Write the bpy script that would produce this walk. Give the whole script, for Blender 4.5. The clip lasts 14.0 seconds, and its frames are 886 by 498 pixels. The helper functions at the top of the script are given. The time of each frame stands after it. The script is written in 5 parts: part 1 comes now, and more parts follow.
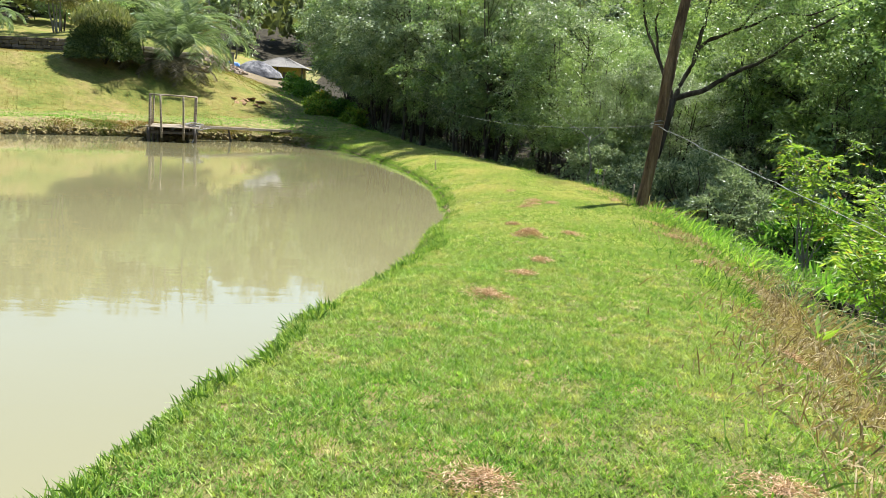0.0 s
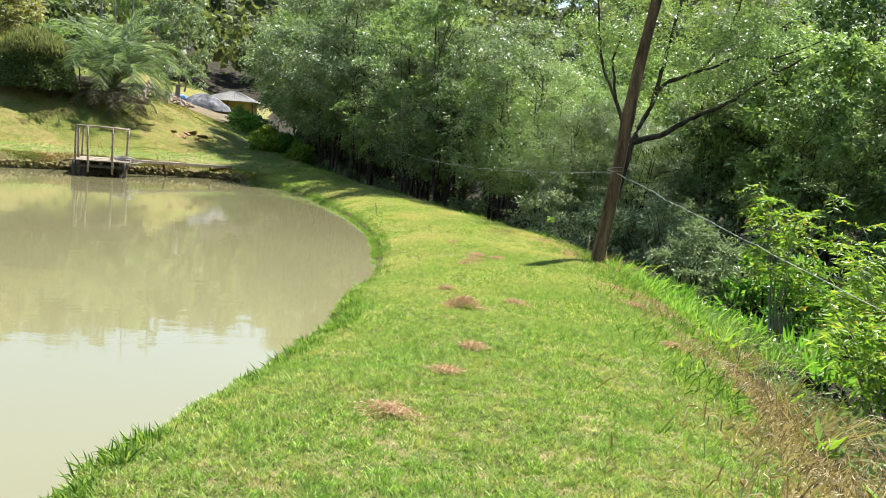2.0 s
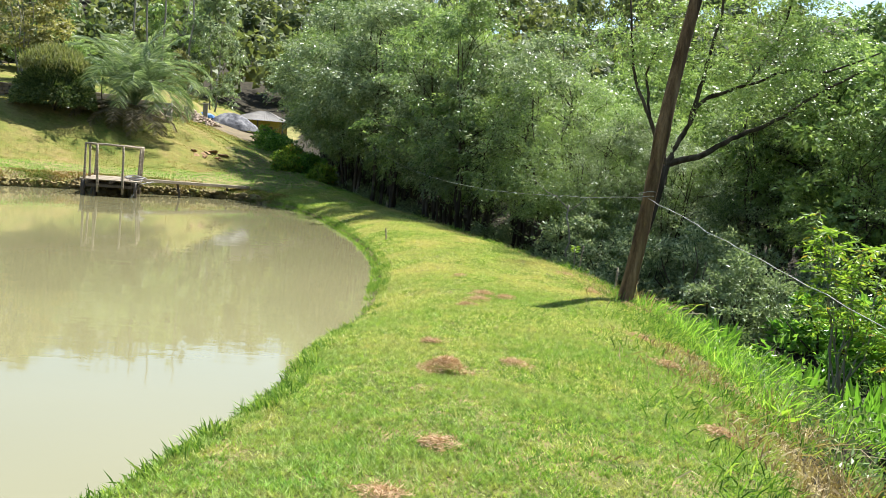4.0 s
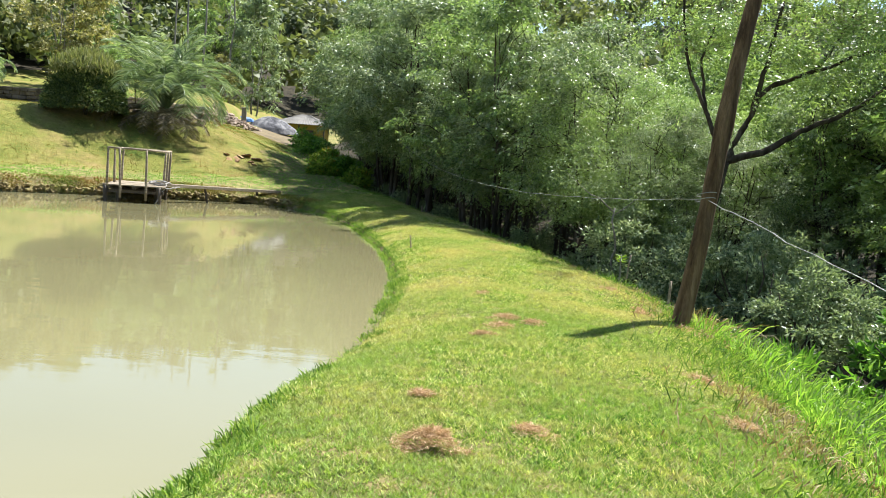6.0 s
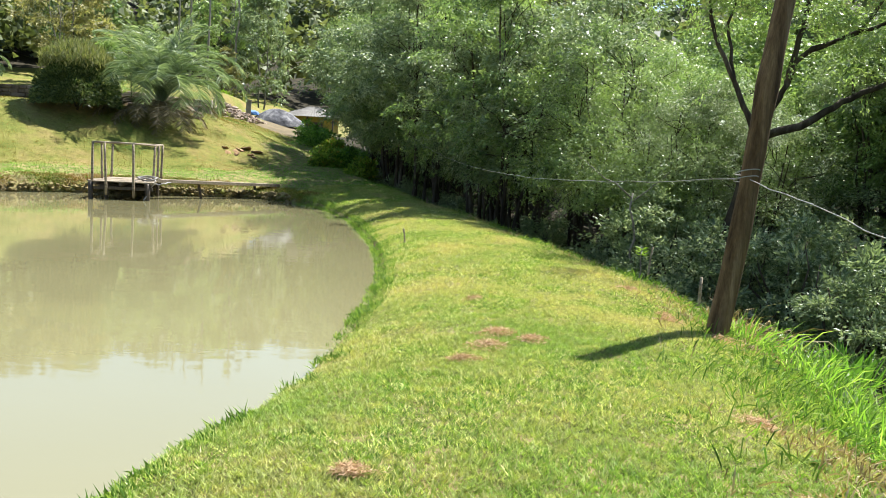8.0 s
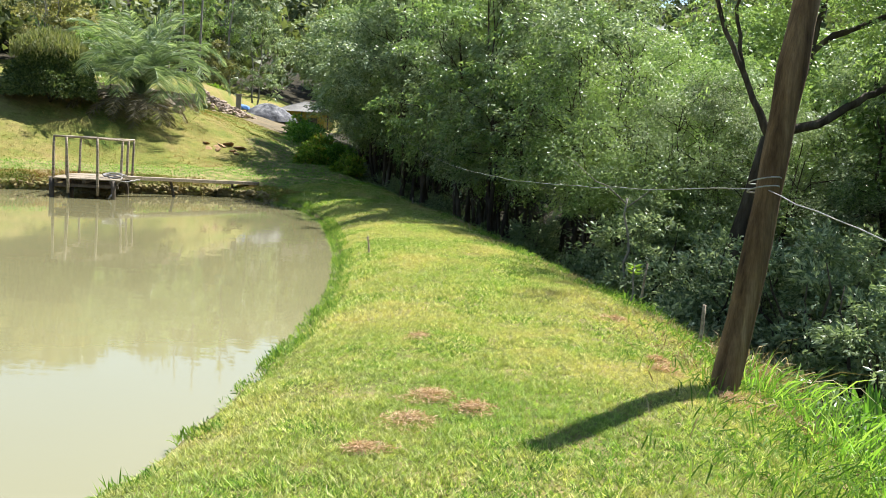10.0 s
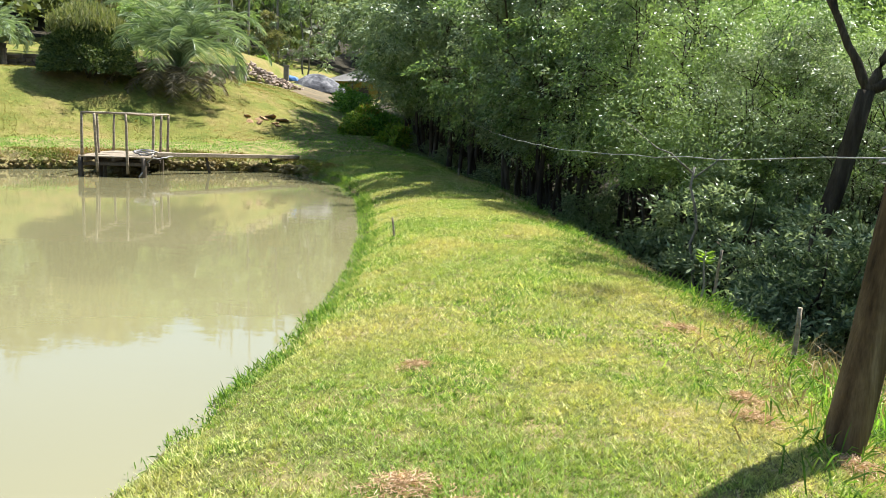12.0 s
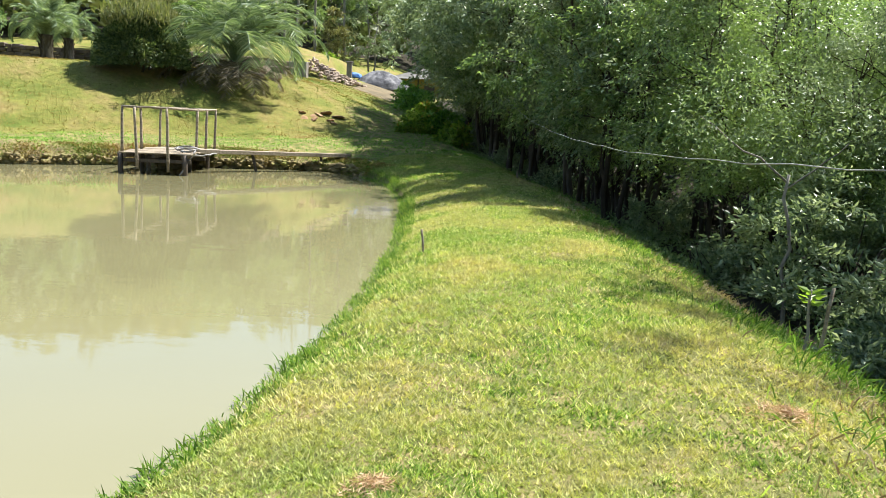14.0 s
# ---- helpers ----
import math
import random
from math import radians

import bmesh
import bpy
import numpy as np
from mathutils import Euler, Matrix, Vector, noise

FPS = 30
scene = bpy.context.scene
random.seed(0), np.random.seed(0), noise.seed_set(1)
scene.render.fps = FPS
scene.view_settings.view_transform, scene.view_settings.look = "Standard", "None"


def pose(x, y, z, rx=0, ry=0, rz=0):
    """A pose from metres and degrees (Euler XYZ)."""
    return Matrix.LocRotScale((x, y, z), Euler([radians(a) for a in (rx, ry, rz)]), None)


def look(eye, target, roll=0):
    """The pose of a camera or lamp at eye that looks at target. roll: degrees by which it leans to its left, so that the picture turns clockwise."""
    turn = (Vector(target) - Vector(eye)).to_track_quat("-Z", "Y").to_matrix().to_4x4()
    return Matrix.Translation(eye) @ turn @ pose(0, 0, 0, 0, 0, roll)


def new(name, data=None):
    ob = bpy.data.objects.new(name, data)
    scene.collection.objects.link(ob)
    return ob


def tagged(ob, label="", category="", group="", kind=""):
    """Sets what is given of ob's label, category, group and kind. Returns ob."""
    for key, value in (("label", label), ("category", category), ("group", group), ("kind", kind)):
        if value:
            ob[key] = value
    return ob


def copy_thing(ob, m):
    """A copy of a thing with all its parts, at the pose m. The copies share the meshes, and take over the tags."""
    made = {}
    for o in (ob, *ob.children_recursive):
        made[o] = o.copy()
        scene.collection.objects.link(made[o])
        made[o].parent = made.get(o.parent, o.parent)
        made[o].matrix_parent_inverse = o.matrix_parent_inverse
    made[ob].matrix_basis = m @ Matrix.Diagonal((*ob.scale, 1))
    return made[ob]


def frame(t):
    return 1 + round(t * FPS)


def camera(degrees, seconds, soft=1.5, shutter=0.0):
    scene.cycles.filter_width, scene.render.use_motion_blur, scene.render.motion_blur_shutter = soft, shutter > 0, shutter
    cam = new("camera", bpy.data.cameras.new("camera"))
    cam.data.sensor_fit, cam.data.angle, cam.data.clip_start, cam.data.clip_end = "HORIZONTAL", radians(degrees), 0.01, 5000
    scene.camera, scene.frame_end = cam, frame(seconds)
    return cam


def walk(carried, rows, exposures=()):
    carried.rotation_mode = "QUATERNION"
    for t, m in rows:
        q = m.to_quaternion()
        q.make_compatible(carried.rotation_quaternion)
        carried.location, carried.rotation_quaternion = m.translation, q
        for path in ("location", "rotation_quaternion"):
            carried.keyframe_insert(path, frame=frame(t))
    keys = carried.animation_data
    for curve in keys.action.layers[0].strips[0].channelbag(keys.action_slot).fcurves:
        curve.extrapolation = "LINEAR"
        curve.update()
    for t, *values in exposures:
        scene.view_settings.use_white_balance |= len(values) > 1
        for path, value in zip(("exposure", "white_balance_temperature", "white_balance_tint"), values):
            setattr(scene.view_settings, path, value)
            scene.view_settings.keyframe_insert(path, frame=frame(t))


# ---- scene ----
cam = camera(55.3, 14.0, soft=0.75)
PATH = [
    (0, (0.005, -0.939, 1.625), (0.001, 1.037, 1.313), 3.4),
    (0.5, (0.06, -0.495, 1.672), (0.082, 1.479, 1.349), 2.6),
    (1, (0.186, -0.056, 1.734), (0.217, 1.926, 1.464), 1.9),
    (1.5, (0.225, 0.343, 1.729), (0.317, 2.326, 1.484), 2.3),
    (2, (0.336, 0.771, 1.696), (0.431, 2.757, 1.479), 4.6),
    (2.5, (0.508, 1.177, 1.729), (0.518, 3.166, 1.521), 6.3),
    (3, (0.612, 1.556, 1.727), (0.631, 3.546, 1.528), 5.9),
    (3.2, (0.65, 1.73, 1.738), (0.679, 3.721, 1.548), 5.5),
    (5.3, (1.04, 3.626, 1.718), (1.008, 5.619, 1.555), 3.9),
    (5.5, (1.071, 3.816, 1.719), (1.004, 5.808, 1.559), 4.6),
    (6, (1.13, 4.196, 1.721), (1.027, 6.186, 1.545), 4.4),
    (6.5, (1.211, 4.643, 1.699), (1.131, 6.632, 1.506), 3.8),
    (7, (1.292, 5.07, 1.702), (1.168, 7.056, 1.497), 2.8),
    (7.5, (1.329, 5.47, 1.693), (1.206, 7.455, 1.484), 2.4),
    (8, (1.379, 5.956, 1.643), (1.236, 7.941, 1.444), 3.1),
    (8.2, (1.414, 6.125, 1.668), (1.23, 8.107, 1.477), 3.2),
    (10.3, (1.777, 7.968, 1.743), (1.651, 9.953, 1.527), 3.7),
    (10.5, (1.789, 8.146, 1.76), (1.677, 10.127, 1.511), 3.8),
    (11, (1.831, 8.565, 1.731), (1.703, 10.542, 1.451), 4.2),
    (11.5, (1.894, 9.011, 1.736), (1.639, 10.977, 1.471), 3.1),
    (12, (1.931, 9.432, 1.733), (1.648, 11.391, 1.446), 2.1),
    (12.5, (1.976, 9.876, 1.72), (1.687, 11.835, 1.439), 2.6),
    (13, (1.962, 10.393, 1.722), (1.543, 12.332, 1.47), 3.9),
    (13.5, (1.963, 10.82, 1.733), (1.502, 12.749, 1.47), 3.0),
    (14, (2.009, 11.235, 1.708), (1.568, 13.163, 1.413), 2.6),
]
walk(cam, [(t, look(eye, target, roll)) for t, eye, target, roll in PATH])
scene.view_settings.exposure = 1.55

# ---- world and sun ----
SUN_AZ = Vector((0.66, 0.75))          # compass way towards the sun
SUN_EL = radians(59)
world = bpy.data.worlds.new("sky")
scene.world = world
world.use_nodes = True
wn = world.node_tree.nodes
sky = wn.new("ShaderNodeTexSky")
sky.sky_type = "NISHITA"
sky.sun_disc = False
sky.sun_elevation = SUN_EL
sky.sun_rotation = math.atan2(SUN_AZ.x, SUN_AZ.y)
sky.dust_density = 0.35
sky.air_density = 1.2
world.node_tree.links.new(sky.outputs[0], wn["Background"].inputs[0])
wn["Background"].inputs[1].default_value = 0.072
sun = new("sun", bpy.data.lights.new("sun", "SUN"))
sun.data.energy, sun.data.angle, sun.data.color = 5.0, radians(0.53), (1.0, 0.98, 0.96)
toward = Vector((SUN_AZ.x * math.cos(SUN_EL), SUN_AZ.y * math.cos(SUN_EL), math.sin(SUN_EL)))
sun.matrix_world = look(toward * 60, (0, 0, 0))


# ---- node helpers and materials ----
def shader(name):
    m = bpy.data.materials.new(name)
    m.use_nodes = True
    nt = m.node_tree
    return m, nt, nt.nodes["Principled BSDF"]


def node(nt, kind, **inputs):
    n = nt.nodes.new(kind)
    for key, value in inputs.items():
        n.inputs[key.replace("_", " ")].default_value = value
    return n


def coords(nt):
    return nt.nodes.new("ShaderNodeNewGeometry").outputs["Position"]


def noise_of(nt, scale, detail=4.0, rough=0.6, src=None):
    n = node(nt, "ShaderNodeTexNoise", Scale=scale, Detail=detail, Roughness=rough)
    nt.links.new(src or coords(nt), n.inputs["Vector"])
    return n.outputs["Fac"]


def ramp(nt, fac, stops):
    r = nt.nodes.new("ShaderNodeValToRGB")
    while len(r.color_ramp.elements) < len(stops):
        r.color_ramp.elements.new(0.5)
    for e, (p, c) in zip(r.color_ramp.elements, stops):
        e.position, e.color = p, (*c, 1)
    nt.links.new(fac, r.inputs[0])
    return r.outputs[0]


def mixed(nt, fac, a, b, mode="MIX"):
    m = nt.nodes.new("ShaderNodeMix")
    m.data_type, m.blend_type = "RGBA", mode
    for sock, v in ((m.inputs[0], fac), (m.inputs[6], a), (m.inputs[7], b)):
        if hasattr(v, "links"):
            nt.links.new(v, sock)
        else:
            sock.default_value = v if isinstance(v, float) else (*v, 1)
    return m.outputs[2]


def bump(nt, bsdf, height, strength, distance):
    b = node(nt, "ShaderNodeBump", Strength=strength, Distance=distance)
    nt.links.new(height, b.inputs["Height"])
    nt.links.new(b.outputs[0], bsdf.inputs["Normal"])


def leaf_mat(name, stops, trans=0.4, rough=0.45, patch=None, patch_scale=0.35, tcol=(1.15, 1.2, 0.6), gloss=0.3):
    """Leaves: colour by leaf, some light shining through."""
    m, nt, b = shader(name)
    col = ramp(nt, nt.nodes.new("ShaderNodeNewGeometry").outputs["Random Per Island"], stops)
    if patch:
        f = ramp(nt, noise_of(nt, patch_scale, 3), [(0.42, (0, 0, 0)), (0.62, (1, 1, 1))])
        col = mixed(nt, f, col, mixed(nt, 0.75, col, patch))
    nt.links.new(col, b.inputs["Base Color"])
    b.inputs["Roughness"].default_value = rough
    b.inputs["Specular IOR Level"].default_value = gloss
    t = nt.nodes.new("ShaderNodeBsdfTranslucent")
    nt.links.new(mixed(nt, 1.0, col, tcol, "MULTIPLY"), t.inputs[0])
    mx = nt.nodes.new("ShaderNodeMixShader")
    mx.inputs[0].default_value = trans
    nt.links.new(b.outputs[0], mx.inputs[1])
    nt.links.new(t.outputs[0], mx.inputs[2])
    nt.links.new(mx.outputs[0], nt.nodes["Material Output"].inputs[0])
    return m


def turf_mat(name, stops, straw, lush):
    """Mown blades: colour by blade, tufts a hand wide, straw and lush patches some steps wide."""
    m = leaf_mat(name, stops, 0.4, 0.6, straw, 0.9, (1.1, 1.2, 0.5), 0.12)
    nt = m.node_tree
    b, mul = nt.nodes["Principled BSDF"], [n for n in nt.nodes if n.type == "MIX" and n.blend_type == "MULTIPLY"][0]
    col = b.inputs["Base Color"].links[0].from_socket
    along = nt.nodes.new("ShaderNodeSeparateXYZ")
    nt.links.new(coords(nt), along.inputs[0])
    shift = nt.nodes.new("ShaderNodeMapRange")
    for k, v in zip((1, 2, 3, 4), (5.0, 15.0, 0.17, -0.06)):
        shift.inputs[k].default_value = v
    nt.links.new(along.outputs["Y"], shift.inputs[0])
    total = nt.nodes.new("ShaderNodeMath")
    nt.links.new(noise_of(nt, 0.45, 3), total.inputs[0])
    nt.links.new(shift.outputs[0], total.inputs[1])
    green = ramp(nt, total.outputs[0], [(0.46, (0, 0, 0)), (0.64, (1, 1, 1))])
    col = mixed(nt, green, col, mixed(nt, 0.65, col, lush))
    dry = ramp(nt, noise_of(nt, 5.0, 4, 0.7), [(0.5, (0, 0, 0)), (0.7, (1, 1, 1))])
    col = mixed(nt, dry, col, mixed(nt, 0.55, col, straw))
    tuft = ramp(nt, noise_of(nt, 22.0, 3, 0.7), [(0.34, (0.6, 0.62, 0.6)), (0.66, (1.5, 1.5, 1.45))])
    col = mixed(nt, 1.0, col, tuft, "MULTIPLY")
    nt.links.new(col, b.inputs["Base Color"])
    nt.links.new(col, mul.inputs[6])
    return m


def rough_mat(name, stops, scale, rough=0.85, bump_scale=None, depth=0.01, stretch=None, fine=0.35):
    """Two scales of mottling and a fine relief: wood, bark, soil, stone."""
    m, nt, b = shader(name)
    tc = nt.nodes.new("ShaderNodeTexCoord").outputs["Object"] if stretch else coords(nt)
    if stretch:
        mp = nt.nodes.new("ShaderNodeMapping")
        mp.inputs["Scale"].default_value = stretch
        nt.links.new(tc, mp.inputs[0])
        tc = mp.outputs[0]
    big, small = noise_of(nt, scale, 5, 0.65, tc), noise_of(nt, scale * 9, 4, 0.7, tc)
    col = ramp(nt, big, stops)
    shade = ramp(nt, small, [(0.3, (0.55, 0.55, 0.55)), (0.7, (1.25, 1.25, 1.25))])
    col = mixed(nt, fine, col, mixed(nt, 1.0, col, shade, "MULTIPLY"))
    rnd = nt.nodes.new("ShaderNodeObjectInfo").outputs["Random"]
    tone = ramp(nt, rnd, [(0.0, (0.8, 0.8, 0.8)), (1.0, (1.15, 1.15, 1.15))])
    nt.links.new(mixed(nt, 1.0, col, tone, "MULTIPLY"), b.inputs["Base Color"])
    b.inputs["Roughness"].default_value = rough
    b.inputs["Specular IOR Level"].default_value = 0.12 if rough > 0.8 else 0.4
    bump(nt, b, noise_of(nt, bump_scale or scale * 6, 6, 0.7, tc), 0.8, depth)
    return m


M_LAWN = rough_mat("lawn_thatch", [(0.3, (0.07, 0.095, 0.02)), (0.5, (0.17, 0.165, 0.055)), (0.7, (0.34, 0.25, 0.12))], 3.0, 0.95, 60, 0.03, fine=0.8)
M_SLOPE = rough_mat("dry_slope_grass", [(0.3, (0.075, 0.11, 0.018)), (0.48, (0.155, 0.16, 0.036)), (0.68, (0.23, 0.17, 0.068))], 0.45, 0.95, 14, 0.06, fine=0.7)
M_SOIL = rough_mat("bank_soil", [(0.3, (0.09, 0.075, 0.035)), (0.5, (0.24, 0.19, 0.09)), (0.7, (0.2, 0.22, 0.055))], 2.2, 0.95, 14, 0.08, fine=0.7)
# Leaf litter, coloured near black to deepen the shade under the crowns.
M_LITTER = rough_mat("shade_dark_litter", [(0.3, (0.014, 0.013, 0.008)), (0.55, (0.035, 0.03, 0.018)), (0.75, (0.07, 0.055, 0.03))], 1.8, 0.95, 22, 0.06)
M_MUD = rough_mat("pond_bed", [(0.3, (0.1, 0.08, 0.045)), (0.7, (0.17, 0.14, 0.08))], 1.0, 0.9)
M_TRACK = rough_mat("dirt_track", [(0.3, (0.09, 0.075, 0.045)), (0.7, (0.19, 0.15, 0.09))], 0.8, 0.95, 12, 0.04)
M_BARK = rough_mat("bark", [(0.3, (0.025, 0.019, 0.013)), (0.5, (0.065, 0.052, 0.036)), (0.72, (0.15, 0.13, 0.1))], 2.5, 0.9, 14, 0.03, (2, 2, 0.35))
M_PALE_BARK = rough_mat("pale_bark", [(0.3, (0.12, 0.11, 0.09)), (0.7, (0.33, 0.31, 0.26))], 3, 0.85, 14, 0.01, (2, 2, 0.4))
M_POLE = rough_mat("weathered_pole", [(0.3, (0.03, 0.019, 0.01)), (0.45, (0.095, 0.06, 0.031)), (0.6, (0.17, 0.115, 0.062)), (0.76, (0.28, 0.2, 0.12))], 3.0, 0.82, 26, 0.012, (3, 3, 0.28), 0.6)
M_WOOD = rough_mat("grey_weathered_wood", [(0.3, (0.13, 0.1, 0.07)), (0.55, (0.3, 0.25, 0.18)), (0.75, (0.45, 0.4, 0.32))], 3.5, 0.85, 30, 0.006, (1, 6, 6), 0.5)
M_WETWOOD = rough_mat("wet_dark_wood", [(0.3, (0.03, 0.024, 0.016)), (0.7, (0.12, 0.09, 0.06))], 4, 0.6, 20, 0.008, (6, 6, 1))
M_DRIED = leaf_mat("dried_mowings", [(0.0, (0.28, 0.17, 0.09)), (0.5, (0.52, 0.34, 0.21)), (1.0, (0.72, 0.55, 0.38))], 0.2, 0.8, gloss=0.1)
M_GRASS = turf_mat("lawn_blades", [(0.0, (0.045, 0.1, 0.014)), (0.28, (0.13, 0.23, 0.035)), (0.58, (0.27, 0.37, 0.08)), (0.85, (0.46, 0.48, 0.18)), (1.0, (0.76, 0.66, 0.4))], (0.52, 0.42, 0.21), (0.13, 0.27, 0.045))
M_BANKGRASS = leaf_mat("bank_blades", [(0.0, (0.06, 0.11, 0.014)), (0.4, (0.13, 0.18, 0.03)), (0.75, (0.23, 0.21, 0.062)), (1.0, (0.34, 0.27, 0.11))], 0.25, 0.7, (0.3, 0.18, 0.07), 0.5, (1.1, 1.1, 0.5), 0.08)
M_STRIP = leaf_mat("strip_blades", [(0.0, (0.06, 0.17, 0.015)), (0.5, (0.13, 0.31, 0.035)), (1.0, (0.25, 0.43, 0.07))], 0.35, 0.65, (0.18, 0.3, 0.06), 0.6, (1.1, 1.2, 0.5), 0.08)
M_EDGE = leaf_mat("edge_grass", [(0.0, (0.055, 0.12, 0.02)), (0.5, (0.13, 0.235, 0.04)), (1.0, (0.3, 0.39, 0.09))], 0.46, 0.6, gloss=0.12)
M_TALL = leaf_mat("tall_grass", [(0.0, (0.1, 0.22, 0.03)), (0.5, (0.22, 0.4, 0.06)), (1.0, (0.42, 0.55, 0.14))], 0.48, 0.5, gloss=0.2)
M_STRAW = leaf_mat("dry_straw", [(0.0, (0.16, 0.11, 0.05)), (0.5, (0.33, 0.25, 0.12)), (1.0, (0.48, 0.4, 0.23))], 0.25, 0.7)
M_LEAF = [
    leaf_mat("wood_leaves_grey", [(0.0, (0.07, 0.11, 0.05)), (0.5, (0.19, 0.25, 0.12)), (1.0, (0.46, 0.52, 0.31))], 0.36, 0.38, (0.22, 0.29, 0.13), 0.4, (1.05, 1.08, 0.75)),
    leaf_mat("wood_leaves_fresh", [(0.0, (0.085, 0.15, 0.045)), (0.5, (0.21, 0.32, 0.09)), (1.0, (0.42, 0.53, 0.21))], 0.38, 0.38, (0.27, 0.36, 0.1), 0.4, (1.05, 1.08, 0.75)),
    leaf_mat("wood_leaves_deep", [(0.0, (0.05, 0.1, 0.03)), (0.5, (0.13, 0.21, 0.065)), (1.0, (0.3, 0.4, 0.16))], 0.34, 0.4, (0.18, 0.25, 0.08), 0.3, (1.05, 1.08, 0.75)),
    leaf_mat("tree_leaves_yellow", [(0.0, (0.11, 0.12, 0.045)), (0.5, (0.25, 0.24, 0.1)), (1.0, (0.44, 0.4, 0.2))], 0.4, 0.5),
]
M_FAR = leaf_mat("far_leaves", [(0.0, (0.035, 0.055, 0.025)), (0.4, (0.07, 0.1, 0.042)), (0.8, (0.12, 0.16, 0.065)), (1.0, (0.2, 0.21, 0.1))], 0.35, 0.6, (0.2, 0.22, 0.09), 0.08)
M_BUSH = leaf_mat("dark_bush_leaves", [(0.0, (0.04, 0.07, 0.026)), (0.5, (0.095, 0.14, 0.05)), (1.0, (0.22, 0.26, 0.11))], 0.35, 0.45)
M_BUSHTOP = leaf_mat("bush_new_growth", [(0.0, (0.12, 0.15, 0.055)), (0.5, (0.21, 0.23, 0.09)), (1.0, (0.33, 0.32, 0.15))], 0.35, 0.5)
M_FEATHER = leaf_mat("bright_shrub_leaves", [(0.0, (0.09, 0.17, 0.025)), (0.5, (0.2, 0.32, 0.045)), (0.93, (0.33, 0.43, 0.08)), (1.0, (0.45, 0.25, 0.07))], 0.48, 0.45)
M_BROAD = leaf_mat("broad_marsh_leaves", [(0.0, (0.05, 0.13, 0.02)), (0.5, (0.12, 0.27, 0.04)), (1.0, (0.24, 0.4, 0.08))], 0.45, 0.35)
M_PALM = leaf_mat("palm_leaflets", [(0.0, (0.1, 0.15, 0.075)), (0.5, (0.2, 0.27, 0.15)), (1.0, (0.38, 0.44, 0.29))], 0.42, 0.4)
M_DEADPALM = leaf_mat("dead_palm_leaflets", [(0.0, (0.08, 0.07, 0.04)), (0.5, (0.15, 0.125, 0.075)), (1.0, (0.25, 0.21, 0.13))], 0.2, 0.7)
M_STONE = rough_mat("field_stone", [(0.3, (0.16, 0.13, 0.1)), (0.5, (0.32, 0.25, 0.19)), (0.72, (0.45, 0.36, 0.29))], 1.6, 0.9, 12, 0.02)
M_DARKSTONE = rough_mat("dark_stone", [(0.3, (0.07, 0.055, 0.045)), (0.7, (0.2, 0.16, 0.13))], 1.6, 0.9, 12, 0.02)
M_GRAVEL = rough_mat("grey_gravel", [(0.35, (0.06, 0.06, 0.064)), (0.48, (0.13, 0.13, 0.137)), (0.6, (0.27, 0.265, 0.26))], 1.5, 0.95, 9, 0.08, fine=0.6)
M_CONCRETE = rough_mat("old_concrete", [(0.3, (0.17, 0.15, 0.13)), (0.7, (0.32, 0.29, 0.25))], 1.2, 0.9, 15, 0.01)
M_ROOF = rough_mat("fibre_cement_roof", [(0.3, (0.11, 0.105, 0.095)), (0.7, (0.21, 0.2, 0.18))], 0.9, 0.85, 10, 0.01)
M_YELLOW = rough_mat("yellow_limewash", [(0.3, (0.3, 0.23, 0.05)), (0.7, (0.42, 0.33, 0.09))], 0.8, 0.85)
M_BLUE = rough_mat("blue_plastic", [(0.3, (0.03, 0.1, 0.3)), (0.7, (0.08, 0.22, 0.5))], 1.2, 0.5)
M_CLAY = rough_mat("bare_clay", [(0.3, (0.22, 0.13, 0.07)), (0.7, (0.4, 0.26, 0.15))], 1.5, 0.95, 12, 0.03)
M_WIRE = rough_mat("dull_wire", [(0.3, (0.25, 0.25, 0.23)), (0.7, (0.42, 0.42, 0.38))], 8, 0.5)
M_HOSE = rough_mat("grey_hose", [(0.3, (0.2, 0.19, 0.18)), (0.7, (0.4, 0.38, 0.36))], 6, 0.5)


def water_mat():
    m, nt, b = shader("muddy_pond_water")
    nt.links.new(ramp(nt, noise_of(nt, 0.12, 3), [(0.3, (0.168, 0.156, 0.078)), (0.7, (0.195, 0.178, 0.092))]), b.inputs["Base Color"])
    b.inputs["Roughness"].default_value = 0.04
    b.inputs["IOR"].default_value = 1.5
    wave = node(nt, "ShaderNodeTexNoise", Scale=1.2, Detail=3.0, Roughness=0.5)
    mp = nt.nodes.new("ShaderNodeMapping")
    mp.inputs["Scale"].default_value = (1.0, 2.2, 1.0)
    nt.links.new(coords(nt), mp.inputs[0])
    nt.links.new(mp.outputs[0], wave.inputs["Vector"])
    bump(nt, b, wave.outputs["Fac"], 0.16, 0.012)
    return m


M_WATER = water_mat()


